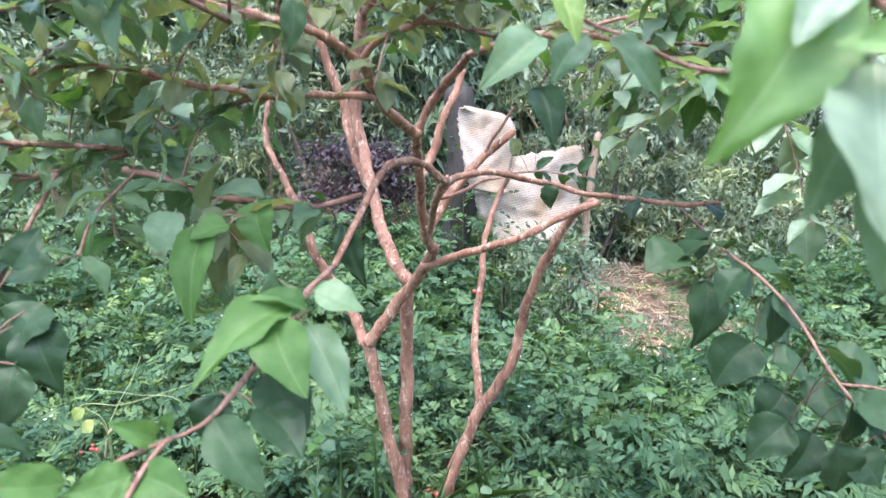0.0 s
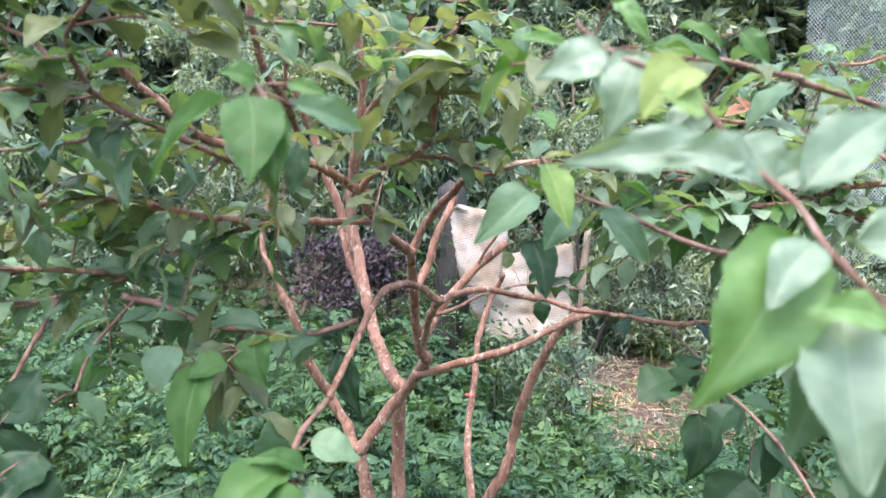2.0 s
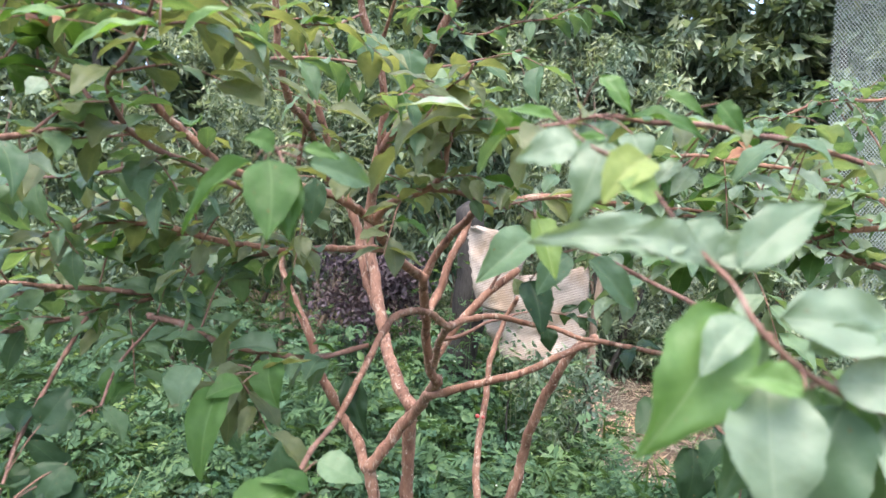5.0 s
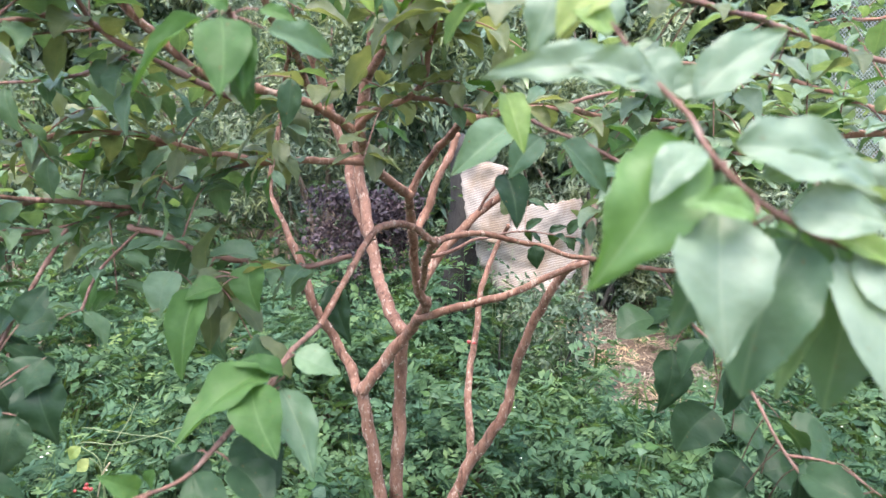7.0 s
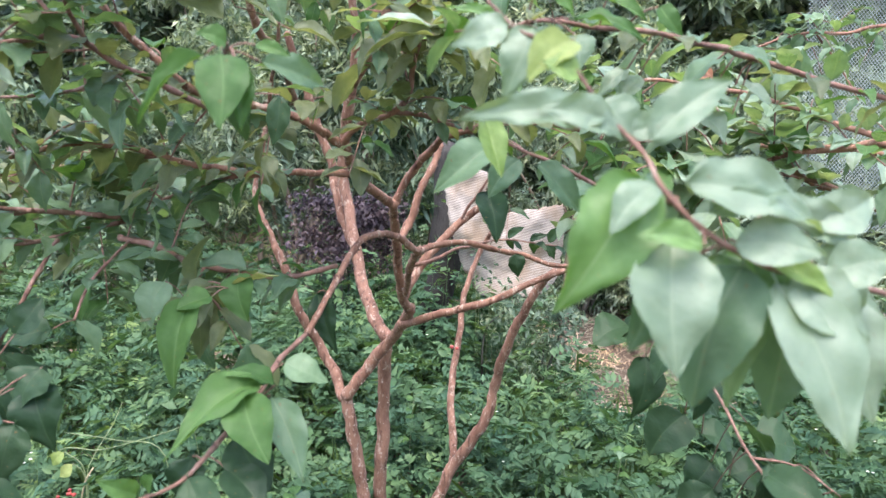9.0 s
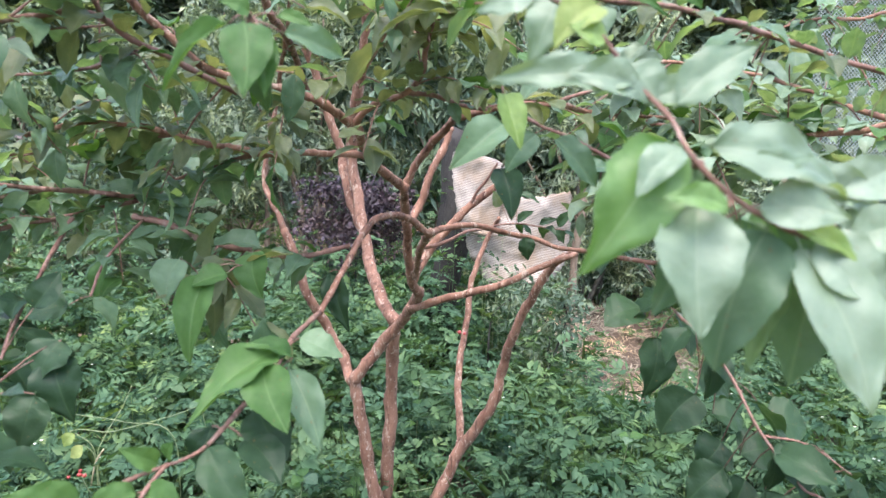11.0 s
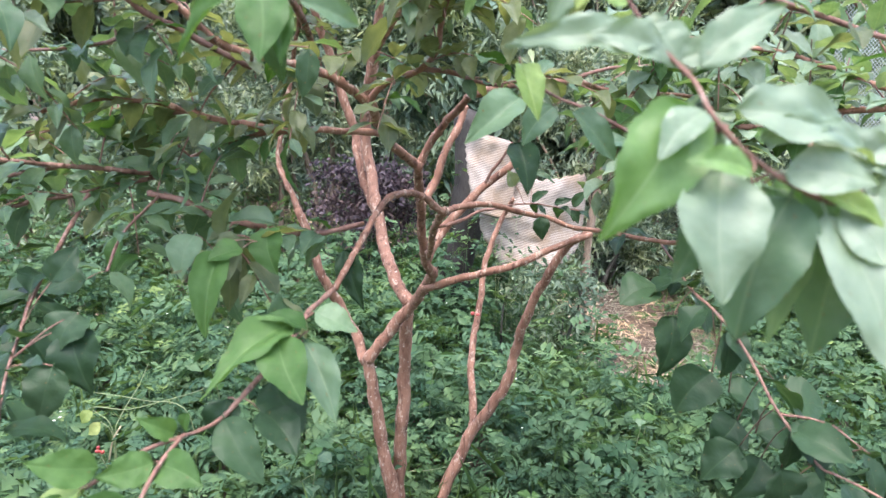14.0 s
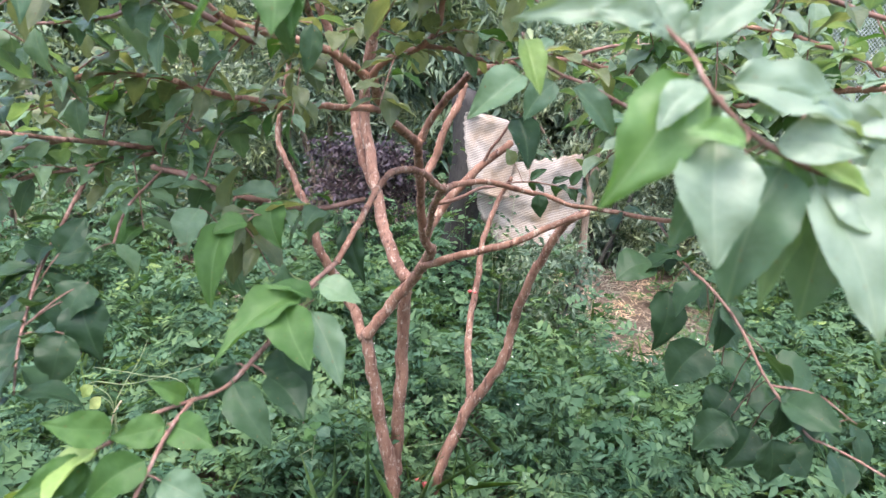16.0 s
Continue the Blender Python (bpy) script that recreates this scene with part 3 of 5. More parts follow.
stalks("lawn", "rough short grass spread over the rest of the garden", 42000, -14, 14, -12, 14, 0.12, 0.016, GRASS, 0.6, lambda x, y: ~lush(x, y) & ~bare(x, y) & (np.hypot(x, y - 2.5) > 3.2))
feet = np.concatenate([scatter(9000, -5, 5, 4.6, 8.0), scatter(9000, 0.2, 2.9, 2.2, 5.0, bare), scatter(3000, -3.2, -0.7, 3.2, 4.4, bare)])
flat = unit(len(feet)) * np.array([1, 1, 0.12])
feet[:, 2] += 0.006 + RNG.uniform(0, 0.02, len(feet))
tagged(blades("straw_litter", feet, flat, np.array([0, 0, 1.0]) + 0.3 * unit(len(feet)), RNG.uniform(0.05, 0.20, len(feet)), RNG.uniform(0.003, 0.012, len(feet)), STRAW, 0.1, 0.5),
       "dry straw and fallen leaves strewn on the soil", "litter", "", "stuff")

# tiny pale flowers on the weeds
feet = scatter(260, -3.0, 3.0, 1.0, 5.0, lush)
feet[:, 2] += bank(feet[:, 0], feet[:, 1]) * RNG.uniform(0.9, 1.5, len(feet))
petals = np.repeat(feet, 5, 0)
turn5 = np.tile(np.arange(5) * math.tau / 5, len(feet))
out5 = np.stack([np.cos(turn5), np.sin(turn5), 0.3 * np.ones(len(turn5))], 1)
tagged(blades("weed_flowers", petals, out5, np.array([0, 0, 1.0]) + 0.0 * out5, 0.006 + 0 * turn5, 0.004 + 0 * turn5, plain("pale_petal", (0.75, 0.76, 0.58), 0.6)),
       "tiny pale yellow-white flowers dotted over the weeds", "flowers", "", "stuff")

# ---- the shrub ----
tree = thing("fruit_shrub", "many-stemmed fruit shrub with flaking reddish bark and glossy green leaves", "shrub", (-0.08, 1.85, 0.0))
neighbour = thing("neighbouring_shrub", "leafy shrub whose branches reach in with large pale green leaves", "shrub", (0.95, 0.6, 0.0))
for t_ in (tree, neighbour):
    t_.location = (0, 0, 0)
limb(tree, "stem", [(-0.072, 1.715, -0.073), (-0.105, 1.704, 0.163), (-0.118, 1.698, 0.234), (-0.148, 1.681, 0.391), (-0.169, 1.661, 0.541), (-0.182, 1.648, 0.623)], 0.0199, 0.0145, None)
limb(tree, "stem", [(-0.182, 1.646, 0.614), (-0.150, 1.637, 0.665), (-0.108, 1.629, 0.722), (-0.059, 1.583, 0.794), (-0.027, 1.437, 0.878), (-0.017, 1.353, 0.915)], 0.0158, 0.0108, None)
limb(tree, "stem", [(-0.186, 1.654, 0.605), (-0.217, 1.687, 0.662), (-0.262, 1.703, 0.739), (-0.293, 1.666, 0.806), (-0.310, 1.655, 0.852), (-0.334, 1.652, 0.930), (-0.362, 1.654, 0.991)], 0.0141, 0.0095, None)
limb(tree, "stem", [(-0.341, 1.654, 0.943), (-0.370, 1.659, 1.012), (-0.394, 1.670, 1.065), (-0.415, 1.683, 1.125), (-0.382, 1.672, 1.294), (-0.354, 1.595, 1.370), (-0.323, 1.498, 1.430), (-0.300, 1.432, 1.503), (-0.304, 1.386, 1.572)], 0.0083, 0.0025, (0.6, 1, 0.023, 0.048, 1, 0.40, 4))
limb(tree, "stem", [(-0.067, 1.759, -0.104), (-0.100, 1.749, 0.137), (-0.102, 1.758, 0.272), (-0.095, 1.737, 0.417), (-0.092, 1.722, 0.586), (-0.089, 1.680, 0.723), (-0.080, 1.640, 0.776)], 0.0199, 0.0158, None)
limb(tree, "stem", [(-0.076, 1.619, 0.773), (-0.107, 1.666, 0.801), (-0.133, 1.705, 0.842), (-0.163, 1.770, 0.904), (-0.185, 1.806, 0.981), (-0.205, 1.845, 1.067), (-0.224, 1.864, 1.156), (-0.219, 1.842, 1.245), (-0.204, 1.799, 1.330), (-0.189, 1.762, 1.396)], 0.0162, 0.0142, None)
limb(tree, "stem", [(-0.188, 1.761, 1.389), (-0.176, 1.703, 1.514), (-0.193, 1.668, 1.615), (-0.225, 1.632, 1.697), (-0.236, 1.599, 1.814)], 0.0108, 0.0075, None)
limb(tree, "stem", [(-0.188, 1.761, 1.389), (-0.123, 1.640, 1.473), (-0.088, 1.584, 1.555), (-0.037, 1.539, 1.650), (0.011, 1.493, 1.722), (0.051, 1.446, 1.787)], 0.0112, 0.0079, None)
limb(tree, "stem", [(-0.186, 1.830, 0.970), (-0.223, 1.870, 1.038), (-0.248, 1.900, 1.114), (-0.262, 1.920, 1.182), (-0.284, 1.915, 1.247), (-0.308, 1.905, 1.312), (-0.331, 1.896, 1.386), (-0.349, 1.860, 1.442), (-0.367, 1.820, 1.518)], 0.0146, 0.0092, None)
limb(tree, "stem", [(-0.336, 1.872, 1.298), (-0.314, 1.478, 1.421), (-0.304, 1.278, 1.436), (-0.299, 1.181, 1.485), (-0.296, 1.134, 1.549), (-0.290, 1.087, 1.615)], 0.0083, 0.0050, None)
limb(tree, "branch", [(-0.016, 1.352, 0.907), (-0.031, 1.308, 0.942), (-0.038, 1.258, 0.995), (-0.039, 1.191, 1.063), (-0.041, 1.121, 1.120), (-0.039, 1.066, 1.150)], 0.0095, 0.0072, None)
limb(tree, "branch", [(-0.043, 1.492, 0.845), (-0.004, 1.397, 0.878), (0.026, 1.370, 0.895), (0.094, 1.345, 0.920), (0.162, 1.340, 0.944), (0.230, 1.348, 0.976), (0.300, 1.356, 1.004)], 0.0095, 0.0061, None)
limb(tree, "stem", [(-0.020, 1.795, -0.128), (0.009, 1.805, 0.109), (0.040, 1.817, 0.213), (0.096, 1.825, 0.345), (0.149, 1.796, 0.446), (0.188, 1.783, 0.529), (0.202, 1.777, 0.597), (0.209, 1.743, 0.673), (0.233, 1.684, 0.783), (0.263, 1.631, 0.869), (0.291, 1.575, 0.940), (0.321, 1.503, 0.983)], 0.0185, 0.0088, None)
limb(tree, "stem", [(0.096, 1.836, 0.345), (0.101, 1.869, 0.405), (0.089, 1.908, 0.495), (0.095, 1.949, 0.587), (0.111, 1.989, 0.681), (0.120, 2.021, 0.780), (0.137, 2.037, 0.856), (0.168, 2.053, 0.932), (0.195, 2.016, 0.998)], 0.0120, 0.0066, None)
limb(tree, "branch", [(-0.031, 1.318, 0.940), (-0.013, 1.347, 0.978), (0.019, 1.357, 1.028), (0.058, 1.366, 1.069), (0.097, 1.375, 1.107), (0.135, 1.381, 1.138)], 0.0099, 0.0076, None)
limb(tree, "twig", [(0.080, 1.371, 1.093), (0.095, 1.358, 1.127), (0.113, 1.354, 1.155), (0.129, 1.340, 1.182)], 0.0036, 0.0022, None)
limb(tree, "branch", [(-0.038, 1.192, 1.068), (-0.020, 1.219, 1.097), (-0.008, 1.227, 1.138), (0.005, 1.235, 1.172), (0.023, 1.244, 1.217), (0.035, 1.251, 1.246)], 0.0080, 0.0061, None)
limb(tree, "branch", [(-0.039, 1.075, 1.145), (-0.023, 1.063, 1.183), (-0.002, 1.039, 1.215), (0.023, 0.994, 1.243), (0.038, 0.977, 1.258), (0.073, 0.949, 1.268), (0.128, 0.951, 1.278), (0.179, 0.973, 1.283), (0.226, 1.002, 1.276), (0.298, 1.052, 1.270), (0.394, 1.102, 1.259)], 0.0065, 0.0042, (0.55, 1, 0.050, 0.046, 0, 0.3, 2))
limb(tree, "twig", [(0.175, 0.973, 1.282), (0.200, 0.985, 1.293), (0.233, 1.008, 1.304), (0.296, 1.062, 1.314), (0.363, 1.086, 1.327)], 0.0032, 0.0022, (0.5, 1, 0.030, 0.050, 0, 0.32, 2))
limb(tree, "branch", [(-0.039, 1.075, 1.145), (-0.061, 1.029, 1.168), (-0.079, 0.962, 1.192), (-0.091, 0.907, 1.220), (-0.096, 0.861, 1.242)], 0.0072, 0.0061, None)
limb(tree, "branch", [(-0.096, 0.861, 1.242), (-0.115, 0.842, 1.254), (-0.138, 0.825, 1.269), (-0.161, 0.817, 1.279), (-0.188, 0.797, 1.283), (-0.220, 0.768, 1.289), (-0.250, 0.740, 1.301), (-0.272, 0.723, 1.322), (-0.303, 0.718, 1.346), (-0.330, 0.715, 1.378)], 0.0060, 0.0042, (0.2, 1, 0.023, 0.048, 1, 0.44, 4))
limb(tree, "twig", [(-0.198, 0.688, 1.269), (-0.212, 0.659, 1.278), (-0.236, 0.620, 1.293), (-0.265, 0.590, 1.307), (-0.280, 0.571, 1.321), (-0.294, 0.551, 1.324), (-0.318, 0.521, 1.314), (-0.337, 0.470, 1.303)], 0.0032, 0.0025, (0.1, 1, 0.028, 0.048, 1, 0.24, 3))
limb(tree, "twig", [(-0.278, 0.571, 1.320), (-0.272, 0.523, 1.351), (-0.241, 0.494, 1.373), (-0.219, 0.475, 1.395), (-0.204, 0.456, 1.420)], 0.0020, 0.0013, (0.2, 1, 0.021, 0.050, 1, 0.32, 3))
limb(tree, "branch", [(-0.096, 0.861, 1.242), (-0.076, 0.844, 1.261), (-0.055, 0.847, 1.274), (-0.026, 0.829, 1.283), (-0.009, 0.813, 1.303), (-0.004, 0.799, 1.334), (0.002, 0.765, 1.367)], 0.0049, 0.0030, (0.3, 1, 0.024, 0.046, 1, 0.28, 9))
limb(tree, "twig", [(-0.026, 0.829, 1.283), (0.009, 0.828, 1.280), (0.044, 0.816, 1.270), (0.071, 0.805, 1.265)], 0.0032, 0.0025, (0.2, 1, 0.030, 0.046, 1, 0.48, 2))
limb(tree, "branch", [(-0.088, 0.918, 1.200), (-0.124, 0.883, 1.203), (-0.163, 0.852, 1.203), (-0.198, 0.811, 1.202), (-0.227, 0.791, 1.207), (-0.259, 0.782, 1.212), (-0.303, 0.774, 1.223), (-0.339, 0.765, 1.231), (-0.393, 0.755, 1.232), (-0.446, 0.731, 1.216)], 0.0049, 0.0027, (0.25, 1, 0.019, 0.048, 1, 0.40, 4))
limb(tree, "twig", [(-0.296, 0.773, 1.222), (-0.412, 0.883, 1.211), (-0.482, 0.900, 1.199), (-0.560, 0.928, 1.187), (-0.655, 0.925, 1.175)], 0.0029, 0.0025, (0.2, 1, 0.024, 0.048, 1, 0.35, 3))
limb(tree, "twig", [(-0.205, 0.811, 1.203), (-0.252, 0.828, 1.188), (-0.330, 0.873, 1.161), (-0.355, 0.848, 1.141), (-0.385, 0.815, 1.131), (-0.414, 0.813, 1.125), (-0.442, 0.771, 1.117), (-0.478, 0.748, 1.110), (-0.517, 0.704, 1.095)], 0.0032, 0.0027, (0.1, 1, 0.020, 0.048, 0, 0.25, 3))
limb(tree, "twig", [(-0.354, 0.837, 1.140), (-0.393, 0.818, 1.145), (-0.429, 0.818, 1.147), (-0.475, 0.798, 1.151), (-0.567, 0.769, 1.159)], 0.0035, 0.0032, (0.1, 1, 0.022, 0.048, 0, 0.30, 2))
limb(tree, "twig", [(-0.461, 0.798, 1.151), (-0.515, 0.816, 1.139), (-0.592, 0.832, 1.122)], 0.0029, 0.0025, (0.1, 1, 0.022, 0.048, 0, 0.30, 1))
limb(tree, "branch", [(-0.093, 0.808, 1.092), (-0.148, 0.775, 1.082), (-0.194, 0.736, 1.093), (-0.240, 0.737, 1.100), (-0.271, 0.749, 1.108), (-0.298, 0.761, 1.116), (-0.347, 0.773, 1.124)], 0.0032, 0.0042, (0.15, 1, 0.018, 0.050, 0, 0.30, 3))
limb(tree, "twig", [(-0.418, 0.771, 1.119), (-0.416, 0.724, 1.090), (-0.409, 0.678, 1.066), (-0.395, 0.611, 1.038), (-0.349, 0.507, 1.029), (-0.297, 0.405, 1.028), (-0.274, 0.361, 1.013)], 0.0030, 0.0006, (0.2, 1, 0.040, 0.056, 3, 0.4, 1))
limb(tree, "twig", [(-0.333, 0.772, 1.122), (-0.333, 0.707, 1.103), (-0.333, 0.662, 1.084), (-0.324, 0.617, 1.063)], 0.0018, 0.0014, (0.3, 1, 0.055, 0.046, 0, 0.3))
limb(tree, "twig", [(-0.234, 0.737, 1.099), (-0.236, 0.703, 1.082), (-0.229, 0.660, 1.071)], 0.0018, 0.0014, (0.2, 1, 0.030, 0.053, 1, 0.72, 2))
limb(tree, "branch", [(-0.024, 1.270, 0.960), (-0.017, 1.170, 1.011), (-0.007, 1.060, 1.055), (0.005, 0.990, 1.085)], 0.0060, 0.0055, None)
limb(tree, "branch", [(0.005, 0.990, 1.085), (-0.009, 0.960, 1.099), (-0.022, 0.930, 1.113), (-0.037, 0.900, 1.122), (-0.054, 0.870, 1.123), (-0.066, 0.840, 1.120), (-0.078, 0.810, 1.106), (-0.087, 0.770, 1.083), (-0.100, 0.730, 1.058), (-0.109, 0.690, 1.036)], 0.0056, 0.0036, None)
limb(tree, "twig", [(-0.109, 0.690, 1.036), (-0.116, 0.592, 1.038), (-0.113, 0.490, 1.038), (-0.112, 0.419, 1.041), (-0.122, 0.386, 1.033), (-0.134, 0.374, 1.022), (-0.150, 0.362, 1.016)], 0.0029, 0.0012, None)
limb(tree, "twig", [(-0.150, 0.362, 1.016), (-0.161, 0.352, 1.015), (-0.174, 0.340, 1.012), (-0.192, 0.328, 1.001), (-0.208, 0.316, 0.993), (-0.223, 0.304, 0.984), (-0.243, 0.291, 0.972)], 0.0014, 0.0012, (0.5, 1, 0.035, 0.050, 2, 0.60))
limb(tree, "twig", [(-0.152, 0.362, 1.016), (-0.155, 0.341, 1.012), (-0.160, 0.328, 1.002), (-0.164, 0.315, 0.989), (-0.169, 0.302, 0.974), (-0.177, 0.297, 0.950)], 0.0014, 0.0012, None)
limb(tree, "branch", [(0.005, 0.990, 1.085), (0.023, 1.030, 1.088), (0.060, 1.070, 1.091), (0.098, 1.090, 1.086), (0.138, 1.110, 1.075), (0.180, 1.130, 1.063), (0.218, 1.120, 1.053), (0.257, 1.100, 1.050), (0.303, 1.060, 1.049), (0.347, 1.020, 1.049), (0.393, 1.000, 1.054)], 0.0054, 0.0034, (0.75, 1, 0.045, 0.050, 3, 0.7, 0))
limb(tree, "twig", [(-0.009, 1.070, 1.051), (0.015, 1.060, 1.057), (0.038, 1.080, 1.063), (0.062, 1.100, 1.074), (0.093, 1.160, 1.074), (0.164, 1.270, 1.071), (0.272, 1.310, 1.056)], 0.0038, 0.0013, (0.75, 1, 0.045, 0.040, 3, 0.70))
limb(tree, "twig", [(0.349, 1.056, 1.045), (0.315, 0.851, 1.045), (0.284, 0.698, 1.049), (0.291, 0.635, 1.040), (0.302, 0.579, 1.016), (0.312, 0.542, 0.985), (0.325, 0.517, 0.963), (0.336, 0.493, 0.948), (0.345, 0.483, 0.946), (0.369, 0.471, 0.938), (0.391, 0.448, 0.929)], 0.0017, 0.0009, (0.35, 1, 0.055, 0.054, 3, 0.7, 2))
limb(tree, "twig", [(-0.250, 0.929, 1.454), (-0.186, 0.929, 1.456), (-0.110, 0.928, 1.451), (-0.035, 0.948, 1.452), (0.051, 0.979, 1.474), (0.091, 0.979, 1.486)], 0.0023, 0.0014, (0.1, 0.8, 0.040, 0.055, 0, 0.6, 2))
limb(tree, "twig", [(-0.290, 0.561, 1.325), (-0.323, 0.573, 1.359), (-0.357, 0.574, 1.373), (-0.405, 0.575, 1.382)], 0.0022, 0.0014, (0.2, 1, 0.035, 0.055, 4, 0.60, 4))
limb(tree, "twig", [(-0.504, 0.720, 1.278), (-0.415, 0.690, 1.280), (-0.348, 0.670, 1.286), (-0.268, 0.610, 1.300)], 0.0014, 0.0022, (0.0, 1, 0.026, 0.050, 0, 0.56, 4))
limb(tree, "twig", [(-0.004, 0.799, 1.334), (0.004, 0.768, 1.379), (0.020, 0.692, 1.409)], 0.0029, 0.0014, (0.0, 1, 0.026, 0.053, 1, 0.40, 4))
limb(tree, "twig", [(-0.198, 0.688, 1.269), (-0.147, 0.519, 1.287), (-0.107, 0.389, 1.293), (-0.091, 0.339, 1.293)], 0.0017, 0.0010, None)
limb(tree, "twig", [(-0.219, 0.475, 1.395), (-0.261, 0.506, 1.410), (-0.306, 0.526, 1.412), (-0.405, 0.576, 1.411)], 0.0017, 0.0010, (0.1, 1, 0.021, 0.048, 1, 0.32, 4))
limb(tree, "twig", [(-0.219, 0.475, 1.395), (-0.219, 0.577, 1.431), (-0.205, 0.678, 1.451), (-0.170, 0.779, 1.461)], 0.0017, 0.0010, (0.1, 1, 0.023, 0.048, 1, 0.32, 4))
limb(tree, "twig", [(-0.225, 1.632, 1.697), (-0.268, 1.489, 1.634), (-0.322, 1.409, 1.627), (-0.381, 1.337, 1.587)], 0.0029, 0.0014, (0.2, 1, 0.030, 0.055, 1, 0.4, 4))
limb(tree, "twig", [(-0.037, 1.539, 1.650), (0.040, 1.437, 1.612), (0.117, 1.387, 1.625), (0.187, 1.337, 1.624)], 0.0029, 0.0014, (0.2, 1, 0.032, 0.055, 0, 0.4, 4))
limb(tree, "branch", [(-0.193, 1.668, 1.615), (-0.150, 1.560, 1.690), (-0.115, 1.480, 1.770), (-0.095, 1.420, 1.860)], 0.0050, 0.0024, (0.3, 1, 0.030, 0.056, 1, 0.4, 4))
limb(tree, "branch", [(0.011, 1.493, 1.722), (0.110, 1.440, 1.740), (0.215, 1.400, 1.775), (0.300, 1.370, 1.830)], 0.0046, 0.0022, (0.3, 1, 0.032, 0.056, 0, 0.4, 4))
hung_leaves(tree, [(-0.100, 0.396, 1.076, -0.074, 0.358, 1.044, 0.032, 4),
    (-0.089, 0.417, 1.080, -0.136, 0.352, 1.063, 0.029, 4),
    (-0.080, 0.415, 1.073, -0.113, 0.398, 1.089, 0.016, 4),
    (-0.086, 0.415, 1.069, -0.054, 0.374, 1.022, 0.025, 0),
    (-0.107, 0.408, 1.041, -0.078, 0.382, 1.013, 0.034, 3),
    (-0.131, 0.374, 1.026, -0.097, 0.347, 0.993, 0.027, 3),
    (-0.110, 0.385, 1.027, -0.077, 0.360, 1.005, 0.028, 3),
    (-0.157, 0.362, 1.016, -0.173, 0.345, 1.034, 0.017, 4),
    (-0.152, 0.362, 1.018, -0.146, 0.356, 1.034, 0.012, 4),
    (-0.189, 0.329, 1.008, -0.222, 0.302, 1.023, 0.023, 4),
    (-0.161, 0.340, 1.007, -0.189, 0.319, 1.008, 0.021, 4)])
hung_leaves(tree, [(-0.164, 0.340, 1.007, -0.128, 0.328, 0.999, 0.024, 4),
    (-0.201, 0.316, 0.992, -0.231, 0.284, 0.986, 0.022, 4),
    (-0.208, 0.316, 0.996, -0.209, 0.301, 0.969, 0.019, 4),
    (-0.165, 0.317, 0.996, -0.193, 0.292, 0.979, 0.024, 4),
    (-0.158, 0.314, 0.983, -0.126, 0.302, 0.973, 0.024, 0),
    (-0.130, 0.386, 1.034, -0.135, 0.370, 1.007, 0.024, 3),
    (-0.095, 0.495, 1.065, -0.056, 0.493, 1.052, 0.029, 0),
    (-0.111, 0.491, 1.043, -0.120, 0.478, 1.078, 0.028, 3)])
hung_leaves(tree, [(-0.084, 0.303, 1.289, -0.077, 0.276, 1.248, 0.026, 4),
    (-0.076, 0.302, 1.284, -0.069, 0.286, 1.248, 0.014, 4),
    (-0.090, 0.303, 1.287, -0.120, 0.278, 1.255, 0.009, 4),
    (-0.083, 0.314, 1.292, -0.095, 0.304, 1.297, 0.012, 4),
    (-0.073, 0.324, 1.294, -0.052, 0.322, 1.288, 0.008, 4),
    (-0.075, 0.343, 1.287, -0.038, 0.362, 1.281, 0.018, 0),
    (-0.129, 0.648, 1.291, -0.134, 0.640, 1.238, 0.023, 3),
    (-0.082, 0.342, 1.282, -0.087, 0.356, 1.241, 0.016, 3)])
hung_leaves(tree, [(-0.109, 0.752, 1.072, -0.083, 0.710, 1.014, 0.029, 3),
    (-0.204, 0.604, 1.097, -0.206, 0.548, 1.027, 0.031, 4),
    (-0.174, 0.658, 1.109, -0.160, 0.629, 1.067, 0.032, 4),
    (-0.174, 0.708, 1.102, -0.236, 0.689, 1.111, 0.031, 0),
    (-0.248, 0.655, 1.099, -0.256, 0.626, 1.059, 0.033, 0),
    (-0.183, 0.604, 1.094, -0.213, 0.582, 1.089, 0.033, 4)])
# lower left cluster, its shade painted by the dark leaf tone
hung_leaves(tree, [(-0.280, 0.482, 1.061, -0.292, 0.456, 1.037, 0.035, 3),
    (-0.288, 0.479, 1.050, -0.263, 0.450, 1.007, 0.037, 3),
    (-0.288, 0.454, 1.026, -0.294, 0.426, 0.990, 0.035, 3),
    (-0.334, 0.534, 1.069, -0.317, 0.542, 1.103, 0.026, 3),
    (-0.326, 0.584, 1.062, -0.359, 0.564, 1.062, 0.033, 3)])
